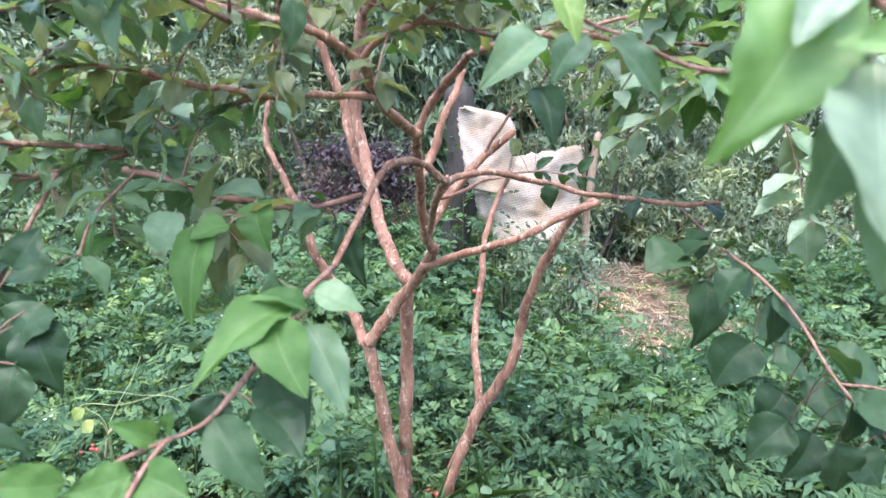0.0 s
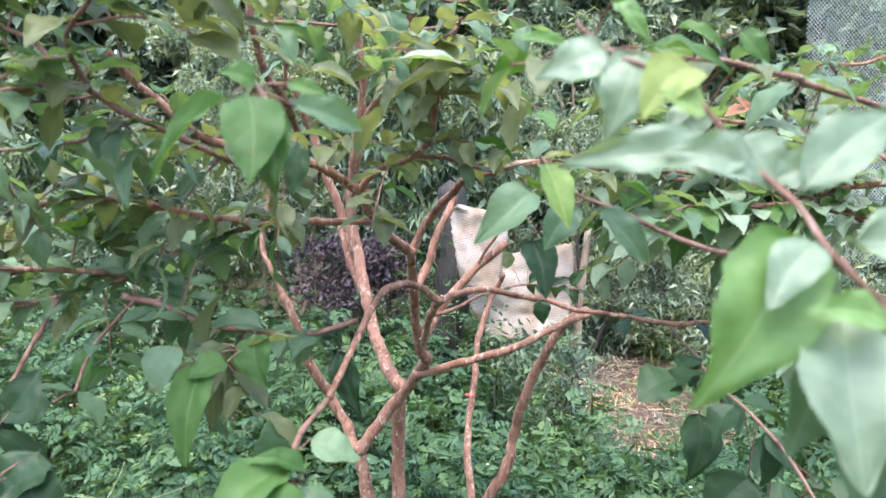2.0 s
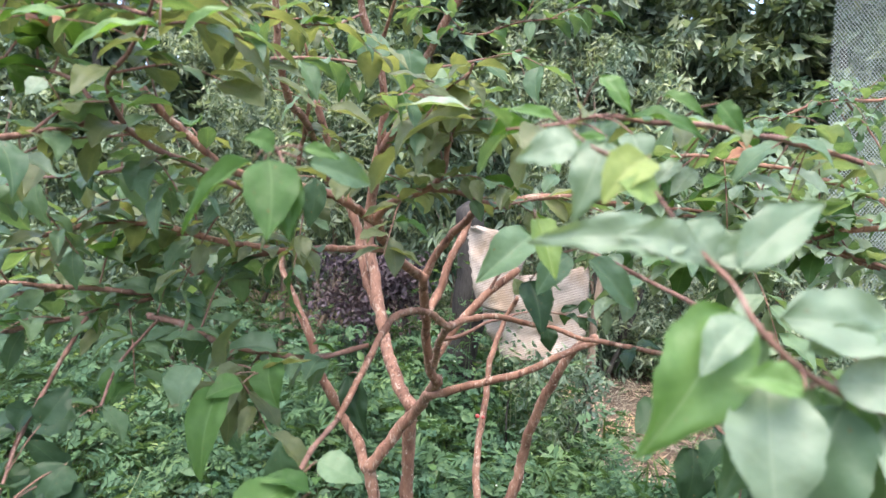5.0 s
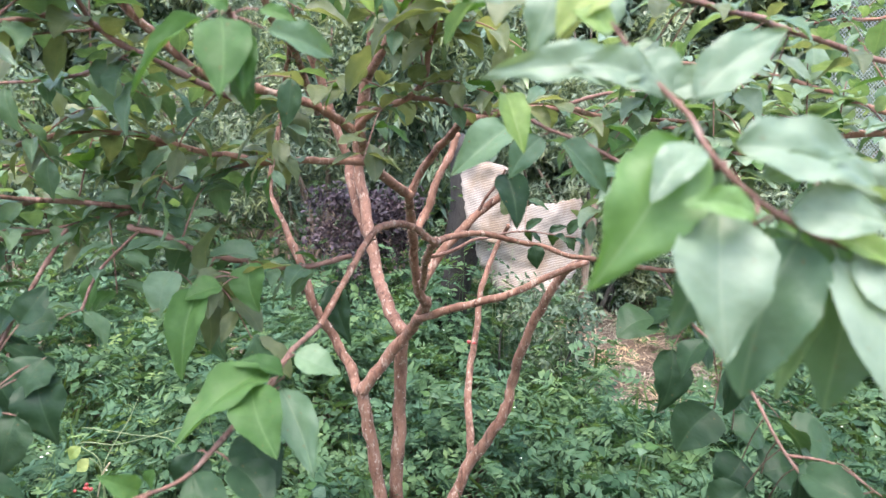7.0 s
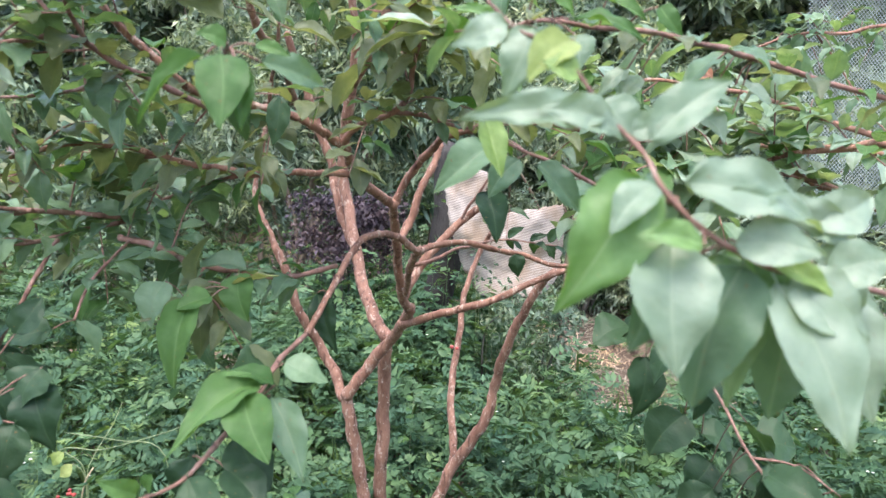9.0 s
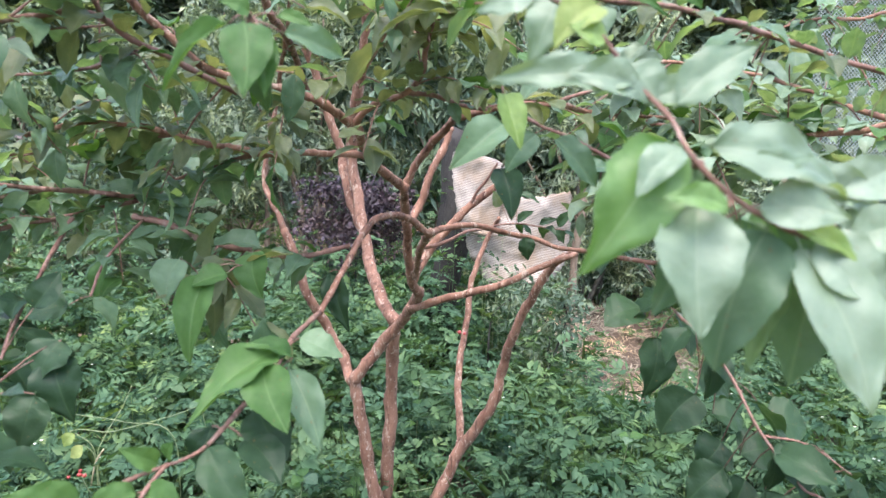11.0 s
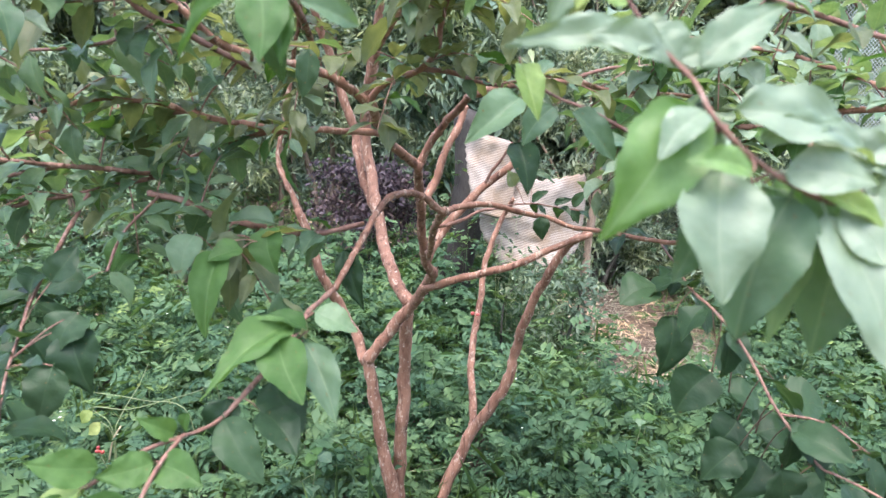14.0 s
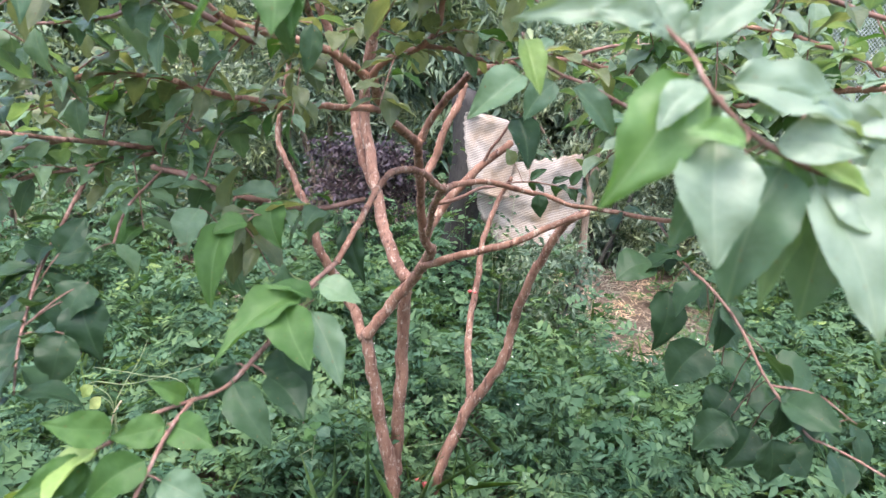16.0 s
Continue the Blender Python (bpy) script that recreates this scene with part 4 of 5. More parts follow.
# lower right cluster, darkened the same way: shade in the leaf colour
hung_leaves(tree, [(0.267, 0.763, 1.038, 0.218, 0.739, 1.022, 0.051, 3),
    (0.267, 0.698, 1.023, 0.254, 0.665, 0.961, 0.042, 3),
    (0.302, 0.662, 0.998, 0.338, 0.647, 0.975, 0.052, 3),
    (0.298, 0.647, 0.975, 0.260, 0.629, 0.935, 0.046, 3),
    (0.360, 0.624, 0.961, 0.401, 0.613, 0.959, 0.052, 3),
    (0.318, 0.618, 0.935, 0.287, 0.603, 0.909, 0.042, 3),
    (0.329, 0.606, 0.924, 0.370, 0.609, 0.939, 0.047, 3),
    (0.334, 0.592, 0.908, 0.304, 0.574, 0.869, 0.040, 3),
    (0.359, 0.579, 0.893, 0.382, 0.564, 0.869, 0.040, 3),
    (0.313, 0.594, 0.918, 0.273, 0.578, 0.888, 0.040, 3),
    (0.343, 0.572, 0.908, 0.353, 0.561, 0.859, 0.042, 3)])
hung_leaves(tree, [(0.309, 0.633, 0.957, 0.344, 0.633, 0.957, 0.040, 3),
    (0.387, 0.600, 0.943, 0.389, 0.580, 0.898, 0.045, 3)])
hung_leaves(tree, [(-0.284, 0.500, 1.403, -0.292, 0.480, 1.391, 0.018, 8),
    (-0.319, 0.520, 1.395, -0.321, 0.500, 1.399, 0.016, 8)])
hung_leaves(tree, [(-0.184, 0.420, 1.375, -0.244, 0.408, 1.371, 0.014, 7),
    (-0.155, 0.420, 1.402, -0.205, 0.408, 1.394, 0.018, 7),
    (-0.140, 0.420, 1.389, -0.172, 0.408, 1.368, 0.010, 7),
    (-0.263, 0.450, 1.384, -0.294, 0.438, 1.394, 0.021, 7),
    (-0.209, 0.450, 1.372, -0.240, 0.438, 1.363, 0.014, 1),
    (-0.099, 0.920, 1.492, -0.128, 0.908, 1.434, 0.044, 0),
    (-0.065, 0.920, 1.474, -0.059, 0.908, 1.422, 0.041, 0),
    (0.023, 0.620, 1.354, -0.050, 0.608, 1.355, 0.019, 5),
    (0.026, 0.620, 1.346, -0.044, 0.608, 1.336, 0.022, 1),
    (-0.132, 0.700, 1.359, -0.076, 0.688, 1.346, 0.023, 1),
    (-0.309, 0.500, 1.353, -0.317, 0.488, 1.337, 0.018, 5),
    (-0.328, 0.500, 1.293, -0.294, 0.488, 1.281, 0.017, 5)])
hung_leaves(tree, [(0.163, 1.260, 1.075, 0.194, 1.248, 1.099, 0.018, 3),
    (0.210, 1.290, 1.068, 0.240, 1.278, 1.087, 0.015, 3),
    (0.249, 1.310, 1.062, 0.275, 1.298, 1.097, 0.021, 3),
    (0.247, 1.310, 1.060, 0.266, 1.298, 1.037, 0.019, 3),
    (0.164, 1.120, 1.070, 0.173, 1.108, 1.031, 0.028, 3),
    (0.135, 1.260, 1.104, 0.116, 1.248, 1.134, 0.030, 1),
    (0.167, 1.280, 1.130, 0.208, 1.268, 1.115, 0.018, 3)])
limb(neighbour, "branch", [(0.950, 0.280, 0.020), (0.930, 0.260, 0.400), (0.820, 0.240, 0.780), (0.620, 0.260, 1.000), (0.420, 0.270, 1.100), (0.245, 0.254, 1.180)], 0.0068, 0.0027, None)
limb(neighbour, "branch", [(0.245, 0.254, 1.180), (0.185, 0.216, 1.196), (0.161, 0.206, 1.200), (0.141, 0.203, 1.209), (0.123, 0.199, 1.220), (0.112, 0.201, 1.231), (0.107, 0.208, 1.242), (0.097, 0.215, 1.253), (0.089, 0.217, 1.262), (0.081, 0.224, 1.275), (0.072, 0.231, 1.286), (0.059, 0.243, 1.294), (0.047, 0.255, 1.307)], 0.0013, 0.0007, None)
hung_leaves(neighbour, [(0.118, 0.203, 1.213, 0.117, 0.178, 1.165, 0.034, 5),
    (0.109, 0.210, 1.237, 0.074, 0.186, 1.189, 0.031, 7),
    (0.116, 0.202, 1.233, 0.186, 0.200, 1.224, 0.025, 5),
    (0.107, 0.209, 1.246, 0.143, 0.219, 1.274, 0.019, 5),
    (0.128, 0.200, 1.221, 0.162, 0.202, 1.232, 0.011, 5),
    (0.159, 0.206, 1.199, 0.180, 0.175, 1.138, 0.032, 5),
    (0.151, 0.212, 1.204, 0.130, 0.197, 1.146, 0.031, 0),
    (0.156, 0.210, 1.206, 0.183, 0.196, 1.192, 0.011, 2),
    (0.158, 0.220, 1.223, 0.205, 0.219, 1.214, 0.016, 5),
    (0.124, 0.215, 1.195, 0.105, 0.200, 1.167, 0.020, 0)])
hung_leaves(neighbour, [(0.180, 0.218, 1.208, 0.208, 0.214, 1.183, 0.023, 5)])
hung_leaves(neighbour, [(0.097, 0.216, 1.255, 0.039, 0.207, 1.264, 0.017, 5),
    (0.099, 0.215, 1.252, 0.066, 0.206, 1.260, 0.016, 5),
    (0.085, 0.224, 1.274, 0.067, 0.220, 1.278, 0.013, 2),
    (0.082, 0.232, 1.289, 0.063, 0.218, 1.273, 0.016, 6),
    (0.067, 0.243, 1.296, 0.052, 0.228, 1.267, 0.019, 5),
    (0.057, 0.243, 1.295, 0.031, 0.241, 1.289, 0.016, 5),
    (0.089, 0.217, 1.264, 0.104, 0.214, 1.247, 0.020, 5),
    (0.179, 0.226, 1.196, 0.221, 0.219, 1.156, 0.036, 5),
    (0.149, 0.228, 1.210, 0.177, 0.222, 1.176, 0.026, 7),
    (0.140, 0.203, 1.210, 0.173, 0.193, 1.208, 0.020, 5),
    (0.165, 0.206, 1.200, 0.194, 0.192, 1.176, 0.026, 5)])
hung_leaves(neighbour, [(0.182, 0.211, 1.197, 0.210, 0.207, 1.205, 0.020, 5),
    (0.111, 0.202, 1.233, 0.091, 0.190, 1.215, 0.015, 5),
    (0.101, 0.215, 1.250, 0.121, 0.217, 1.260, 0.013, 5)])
hung_leaves(neighbour, [(0.128, 0.193, 1.210, 0.101, 0.186, 1.215, 0.012, 7),
    (0.145, 0.228, 1.207, 0.151, 0.206, 1.142, 0.028, 0),
    (0.185, 0.235, 1.191, 0.174, 0.215, 1.135, 0.028, 0),
    (0.195, 0.225, 1.190, 0.210, 0.206, 1.138, 0.030, 5),
    (0.177, 0.219, 1.216, 0.209, 0.222, 1.231, 0.018, 5),
    (0.155, 0.217, 1.205, 0.178, 0.209, 1.187, 0.018, 4),
    (0.120, 0.216, 1.228, 0.099, 0.205, 1.196, 0.017, 0)])
limb(neighbour, "twig", [(0.117, 0.200, 1.226), (0.149, 0.365, 1.214), (0.140, 0.427, 1.219), (0.107, 0.431, 1.235), (0.087, 0.432, 1.242), (0.062, 0.414, 1.254), (0.056, 0.396, 1.265)], 0.0017, 0.0009, None)
hung_leaves(neighbour, [(0.073, 0.535, 1.246, 0.025, 0.507, 1.212, 0.038, 0),
    (0.056, 0.385, 1.262, 0.068, 0.358, 1.232, 0.017, 2),
    (0.086, 0.431, 1.238, 0.063, 0.425, 1.210, 0.021, 0),
    (0.069, 0.527, 1.210, 0.077, 0.499, 1.171, 0.028, 3),
    (0.095, 0.430, 1.235, 0.132, 0.424, 1.205, 0.020, 0),
    (0.127, 0.527, 1.205, 0.160, 0.530, 1.218, 0.024, 0)])
limb(neighbour, "branch", [(1.300, 0.900, 0.020), (1.320, 0.950, 0.500), (1.250, 1.000, 0.950), (1.050, 1.000, 1.180), (0.714, 1.065, 1.254), (0.531, 1.016, 1.259), (0.410, 0.966, 1.264), (0.331, 0.967, 1.268), (0.251, 0.967, 1.271)], 0.0061, 0.0023, (0.4, 1, 0.022, 0.052, 0, 0.12, 11))
limb(neighbour, "branch", [(1.250, 1.000, 0.950), (1.000, 0.950, 1.150), (0.635, 0.854, 1.257), (0.543, 0.835, 1.258), (0.479, 0.835, 1.249), (0.429, 0.833, 1.233), (0.358, 0.813, 1.227), (0.306, 0.781, 1.214)], 0.0053, 0.0023, (0.3, 1, 0.022, 0.052, 0, 0.12, 7))
limb(neighbour, "twig", [(0.658, 0.868, 1.157), (0.578, 0.844, 1.187), (0.523, 0.828, 1.210), (0.480, 0.830, 1.219), (0.429, 0.833, 1.231)], 0.0029, 0.0022, (0.0, 1, 0.030, 0.055, 5, 0.40))
limb(neighbour, "branch", [(1.900, 1.800, 0.020), (2.000, 1.850, 0.900), (1.750, 1.900, 1.500), (1.263, 1.882, 1.597), (1.112, 1.882, 1.573), (1.022, 1.882, 1.577), (0.931, 1.881, 1.554), (0.826, 1.879, 1.511)], 0.0068, 0.0030, (0.4, 1, 0.050, 0.057, 0, 0.40, 14))
limb(neighbour, "twig", [(1.025, 1.882, 1.575), (1.069, 1.827, 1.484), (1.098, 1.772, 1.393)], 0.0029, 0.0022, (0.2, 1, 0.050, 0.052, 0, 0.40))
limb(neighbour, "branch", [(1.050, 1.000, 1.180), (0.800, 0.900, 1.220), (0.541, 0.918, 1.301), (0.465, 0.919, 1.324), (0.389, 0.920, 1.334), (0.314, 0.921, 1.341), (0.246, 0.920, 1.329)], 0.0046, 0.0019, (0.2, 1, 0.022, 0.055, 0, 0.10, 7))
limb(neighbour, "branch", [(1.050, 1.000, 1.180), (0.800, 0.850, 1.150), (0.556, 0.862, 1.200), (0.487, 0.844, 1.222), (0.421, 0.824, 1.229), (0.349, 0.815, 1.229), (0.301, 0.814, 1.222)], 0.0046, 0.0019, (0.2, 1, 0.022, 0.055, 0, 0.15, 7))
limb(neighbour, "branch", [(1.050, 1.000, 1.180), (0.700, 0.650, 1.240), (0.308, 0.529, 1.316), (0.235, 0.469, 1.321), (0.179, 0.430, 1.323), (0.130, 0.410, 1.323), (0.090, 0.390, 1.323), (0.062, 0.380, 1.316), (0.035, 0.369, 1.311)], 0.0030, 0.0008, (0.35, 1, 0.028, 0.043, 1, 0.30))
hung_leaves(neighbour, [(0.084, 0.360, 1.342, 0.104, 0.348, 1.324, 0.012, 7),
    (0.103, 0.370, 1.320, 0.148, 0.358, 1.320, 0.017, 4),
    (0.105, 0.360, 1.311, 0.106, 0.348, 1.290, 0.021, 5),
    (0.158, 0.380, 1.332, 0.171, 0.368, 1.316, 0.012, 4),
    (0.170, 0.450, 1.299, 0.151, 0.438, 1.277, 0.016, 5),
    (0.161, 0.450, 1.302, 0.137, 0.438, 1.287, 0.014, 5),
    (0.063, 0.340, 1.314, 0.029, 0.328, 1.318, 0.008, 7),
    (0.088, 0.340, 1.306, 0.061, 0.328, 1.298, 0.007, 7),
    (0.130, 0.400, 1.338, 0.155, 0.388, 1.330, 0.011, 4),
    (0.219, 0.500, 1.293, 0.256, 0.488, 1.284, 0.017, 5),
    (0.265, 0.520, 1.300, 0.296, 0.508, 1.289, 0.019, 5),
    (0.241, 0.520, 1.276, 0.260, 0.508, 1.255, 0.024, 5),
    (0.268, 0.520, 1.276, 0.235, 0.508, 1.284, 0.015, 5)])
hung_leaves(neighbour, [(0.370, 0.850, 1.346, 0.336, 0.840, 1.332, 0.022, 8),
    (0.375, 0.850, 1.337, 0.347, 0.840, 1.357, 0.015, 8)])


# ---- buds and fruit on the bark ----
def bead(name, mat, squash):
    bm = bmesh.new()
    bmesh.ops.create_icosphere(bm, subdivisions=1 if name == "bud" else 2, radius=1)
    for v in bm.verts:
        v.co *= 1 + 0.12 * noise.noise(v.co * 2)
        v.co.z *= squash
    me = bpy.data.meshes.new(name)
    bm.to_mesh(me)
    bm.free()
    me.materials.append(mat)
    me.polygons.foreach_set("use_smooth", [True] * len(me.polygons))
    return me


BUD_MESH, FRUIT_MESH = bead("bud", BUD, 0.8), bead("fruit", FRUIT, 0.92)


def grow_buds():
    rnd = random.Random(5)
    for ob, line, radii in GROWN[tree.name]:
        if not ob.name.startswith("stem"):
            continue
        for k in range(int(len(line) * 1.3)):
            i = rnd.randrange(len(line))
            if line[i].z > 1.0:
                continue
            ahead = (line[min(i + 1, len(line) - 1)] - line[max(i - 1, 0)]).normalized()
            side = ahead.cross(Vector((rnd.gauss(0, 1), rnd.gauss(-0.6, 0.8), rnd.gauss(0, .3)))).normalized()
            b = new("bud", BUD_MESH)
            size = rnd.uniform(0.0007, 0.0022)
            b.matrix_local = Matrix.Translation(line[i] + side * radii[i] * 1.0 + ahead * rnd.uniform(-.03, .03)) @ Matrix.Diagonal((size, size, size * rnd.uniform(.8, 1.5), 1))
            b.parent = ob


def shed_bark():
    """Thin curled plates of bark that stand off the stems, as one mesh on each stem."""
    rnd = random.Random(17)
    for ob, line, radii in GROWN[tree.name]:
        if max(radii) < 0.0062:
            continue
        verts, faces = [], []
        for a, b, ra, rb in zip(line, line[1:], radii, radii[1:]):
            ahead = (b - a).normalized()
            for k in range(max(1, int((b - a).length * (190 if a.z < 1.15 else 110)))):
                s = rnd.random()
                r = ra + (rb - ra) * s
                side = ahead.cross(Vector((rnd.gauss(0, 1), rnd.gauss(0, 1), rnd.gauss(0, 1)))).normalized()
                across = ahead.cross(side)
                long_, wide = rnd.uniform(0.003, 0.010), rnd.uniform(0.0015, 0.004)
                lift = rnd.choice((-1, 1)) * rnd.uniform(0.0006, 0.0026)
                c = a.lerp(b, s)
                n = len(verts)
                for u in (-0.5, 0.0, 0.5):
                    for w in (-0.5, 0.5):
                        skew = rnd.uniform(0.6, 1.2)
                        verts.append(c + ahead * long_ * u * skew + across * wide * w * skew + side * (r * 0.99 + 0.0004 + max(0.0, lift * u * 2) * (0.7 + abs(u))))
                faces += [(n, n + 1, n + 3, n + 2), (n + 2, n + 3, n + 5, n + 4)]
        tagged(mesh_object("flaking_bark", verts, faces, FLAKE, ob), kind="stuff")


grow_buds()
shed_bark()
FRUITS = [(0.088, 1.925, 0.670, 0.0065), (0.103, 1.925, 0.667, 0.0055), (-0.040, 1.770, 0.140, 0.012), (-0.017, 1.769, 0.134, 0.010), (-0.058, 1.783, 0.104, 0.010)]
for x, y, z, r in FRUITS:
    spot = Vector((x, y, z))
    best = min(((spot - c).length, k) for k, (_, line, _r) in enumerate(GROWN[tree.name]) for c in line)[1]
    ob = GROWN[tree.name][best][0]
    f = new("fruit", FRUIT_MESH)
    f.matrix_local = Matrix.Translation(spot) @ Matrix.Diagonal((r, r, r, 1))
    f.parent = ob

# ---- behind ----
def leaf_cloud(name, centre, size, count, length, mat, parent, droop=0.4, slim=0.45, hollow=0.35):
    """A crown of many leaves in clumps, with gaps between them."""
    k = max(6, count // 160)
    c = unit(k) * (hollow + (1 - hollow) * RNG.uniform(0, 1, (k, 1)) ** 0.6) * np.array(size) + np.array(centre)
    if centre[2] - size[2] < 0.12:
        low = RNG.uniform(0, 1, k) < 0.4
        c[low, 2] = RNG.uniform(0.08, 0.5, low.sum())
    which = RNG.integers(0, k, count)
    spread = RNG.uniform(0.10, 0.26, k)[which]
    p = c[which] + unit(count) * (spread * RNG.uniform(0.2, 1, count))[:, None]
    p[:, 2] = np.maximum(p[:, 2], 0.05)
    way = unit(count) + np.array([0, 0, -droop])
    ln = length * RNG.uniform(0.5, 1.35, count)
    ob = blades(name, p, way, np.array([0, -0.25, 0.8]) + 0.7 * unit(count), ln, ln * slim * RNG.uniform(0.7, 1.3, count), mat, 0.2, 0.42, 0.15)
    ob.parent = parent
    return ob, c


def bush(place, size, count, length, mat, label, stems=5, droop=0.4, slim=0.34, bark=PALE_BARK):
    b = thing("bush", label, "bush", (0, 0, 0), "bushes behind the shrub")
    x, y, z = place
    _, clumps = leaf_cloud("crown", (x, y, z + size[2]), size, count, length, mat, b, droop, slim)
    rnd = random.Random(int(abs(x) * 100 + y * 7))
    for i in range(stems):
        c = clumps[i % len(clumps)]
        foot = Vector((x + rnd.uniform(-.2, .2), y + rnd.uniform(-.1, .1), rise(x, y) - 0.03))
        mid = foot.lerp(Vector(c), 0.5) + Vector((rnd.uniform(-.12, .12), 0, 0.15))
        line = glide([foot, mid, Vector(c)], 6)
        v, f = tube(line, [0.022 * min(1.0, size[2] / 0.7) * (1 - 0.75 * q / (len(line) - 1)) for q in range(len(line))], 7, 0.1, i)
        mesh_object("stem", v, f, bark, b)
    return b


FORE_BUSH = "low green bush with small leaves in front of the sack"
DARK_BUSH = "dark green leafy bush behind the weeds"
PALE_BUSH = "pale green leafy bush with slender shining leaves"
for spec in [
    ((0.45, 3.0, 0.18), (0.19, 0.08, 0.22), 1100, 0.043, HEDGE, FORE_BUSH, 3, 0.2, 0.35, OLD_BARK),
    ((0.0, 4.3, 0.75), (0.55, 0.3, 0.75), 5100, 0.102, HEDGE, "dark bush with long drooping leaves behind the stump", 4, 0.8, 0.26),
    ((-1.0, 4.6, 0.5), (0.7, 0.4, 0.9), 6800, 0.073, HEDGE_PALE, PALE_BUSH, 7, 0.3, 0.26),
    ((1.1, 4.9, 0.05), (0.6, 0.4, 1.2), 7400, 0.065, HEDGE_PALE, PALE_BUSH, 3, 0.3, 0.26, OLD_BARK),
    ((2.2, 4.2, 0.02), (0.7, 0.4, 0.55), 7400, 0.065, HEDGE_PALE, PALE_BUSH, 3, 0.3, 0.28, OLD_BARK),
    ((1.75, 4.95, 0.10), (0.5, 0.2, 1.2), 4800, 0.061, HEDGE_PALE, PALE_BUSH, 3, 0.3, 0.28, OLD_BARK),
    ((-2.3, 7.2, 0.8), (1.2, 0.4, 1.3), 4800, 0.102, HEDGE_PALE, PALE_BUSH, 5, 0.3, 0.26),
    ((1.4, 7.3, 0.8), (1.2, 0.4, 1.3), 4800, 0.102, HEDGE_PALE, PALE_BUSH, 5, 0.3, 0.26),
    ((-2.2, 4.4, 0.1), (0.7, 0.4, 0.6), 5800, 0.065, HEDGE, DARK_BUSH),
    ((-2.9, 4.9, 0.2), (0.9, 0.6, 0.75), 8400, 0.070, HEDGE, DARK_BUSH),
    ((-1.7, 5.6, 0.3), (0.9, 0.6, 1.0), 9700, 0.073, HEDGE_PALE, PALE_BUSH, 5, 0.2, 0.3),
    ((-0.7, 5.0, 0.6), (0.7, 0.5, 1.1), 8400, 0.073, HEDGE, DARK_BUSH),
    ((0.5, 5.9, 0.1), (0.9, 0.6, 1.2), 9700, 0.070, HEDGE_PALE, PALE_BUSH, 6, 0.2, 0.3),
    ((1.6, 5.5, 0.05), (0.7, 0.3, 0.8), 8400, 0.065, HEDGE_PALE, PALE_BUSH),
    ((3.0, 6.2, 0.2), (1.0, 0.6, 0.9), 8400, 0.070, HEDGE, DARK_BUSH),
    ((-4.4, 6.4, 0.2), (1.3, 0.8, 1.3), 9700, 0.090, HEDGE, DARK_BUSH),
    ((4.6, 6.6, 0.2), (1.3, 0.8, 1.3), 9700, 0.090, HEDGE_PALE, PALE_BUSH),
]:
    bush(*spec)


def build_net():
    net = thing("shade_net", "grey-green plastic mesh net stretched between posts behind the bushes", "net", (0, 0, 0))
    m = plain("net_strand", (0.36, 0.42, 0.37), 0.6)
    x0, x1, z0, z1, y0 = 2.68, 6.2, 0.7, 3.7, 5.25
    step, half = 0.031, 0.0018
    verts, faces = [], []
    span = z1 - z0
    for sgn in (1, -1):
        c = x0 - span
        while c < x1 + span:
            # the strand runs from (c, z0) to (c + sgn * span, z1), cut to the net's width
            ends = []
            for u in (0.0, 1.0):
                ends.append((c + sgn * span * u, z0 + span * u))
            t0, t1 = 0.0, 1.0
            for lim, low in ((x0, True), (x1, False)):
                tt = (lim - c) / (sgn * span)
                if (sgn > 0) == low:
                    t0 = max(t0, tt)
                else:
                    t1 = min(t1, tt)
            if t1 - t0 > 0.02:
                k = 9
                b = len(verts)
                for q in range(k):
                    u = t0 + (t1 - t0) * q / (k - 1)
                    x, z = c + sgn * span * u, z0 + span * u
                    y = y0 + 0.06 * math.sin(x * 1.7) + 0.05 * math.sin(z * 2.1 + x) + 0.12 * (x - x0) + sgn * 0.002
                    verts += [(x - half, y, z), (x + half, y - 0.002, z), (x, y + 0.004, z)]
                for q in range(k - 1):
                    for e in range(3):
                        f = (e + 1) % 3
                        faces.append((b + 3 * q + e, b + 3 * q + f, b + 3 * q + 3 + f, b + 3 * q + 3 + e))
            c += step
    mesh_object("mesh", verts, faces, m, net)
    for x in (4.3, 6.2):
        y = y0 + 0.12 * (x - x0) + 0.08
        v, f = tube(glide([(x, y, -0.05), (x + 0.02, y, 1.6), (x, y, 3.8)], 5), [0.03] * 11, 8, 0.08, x)
        mesh_object("post", v, f, PALE_BARK, net)


build_net()


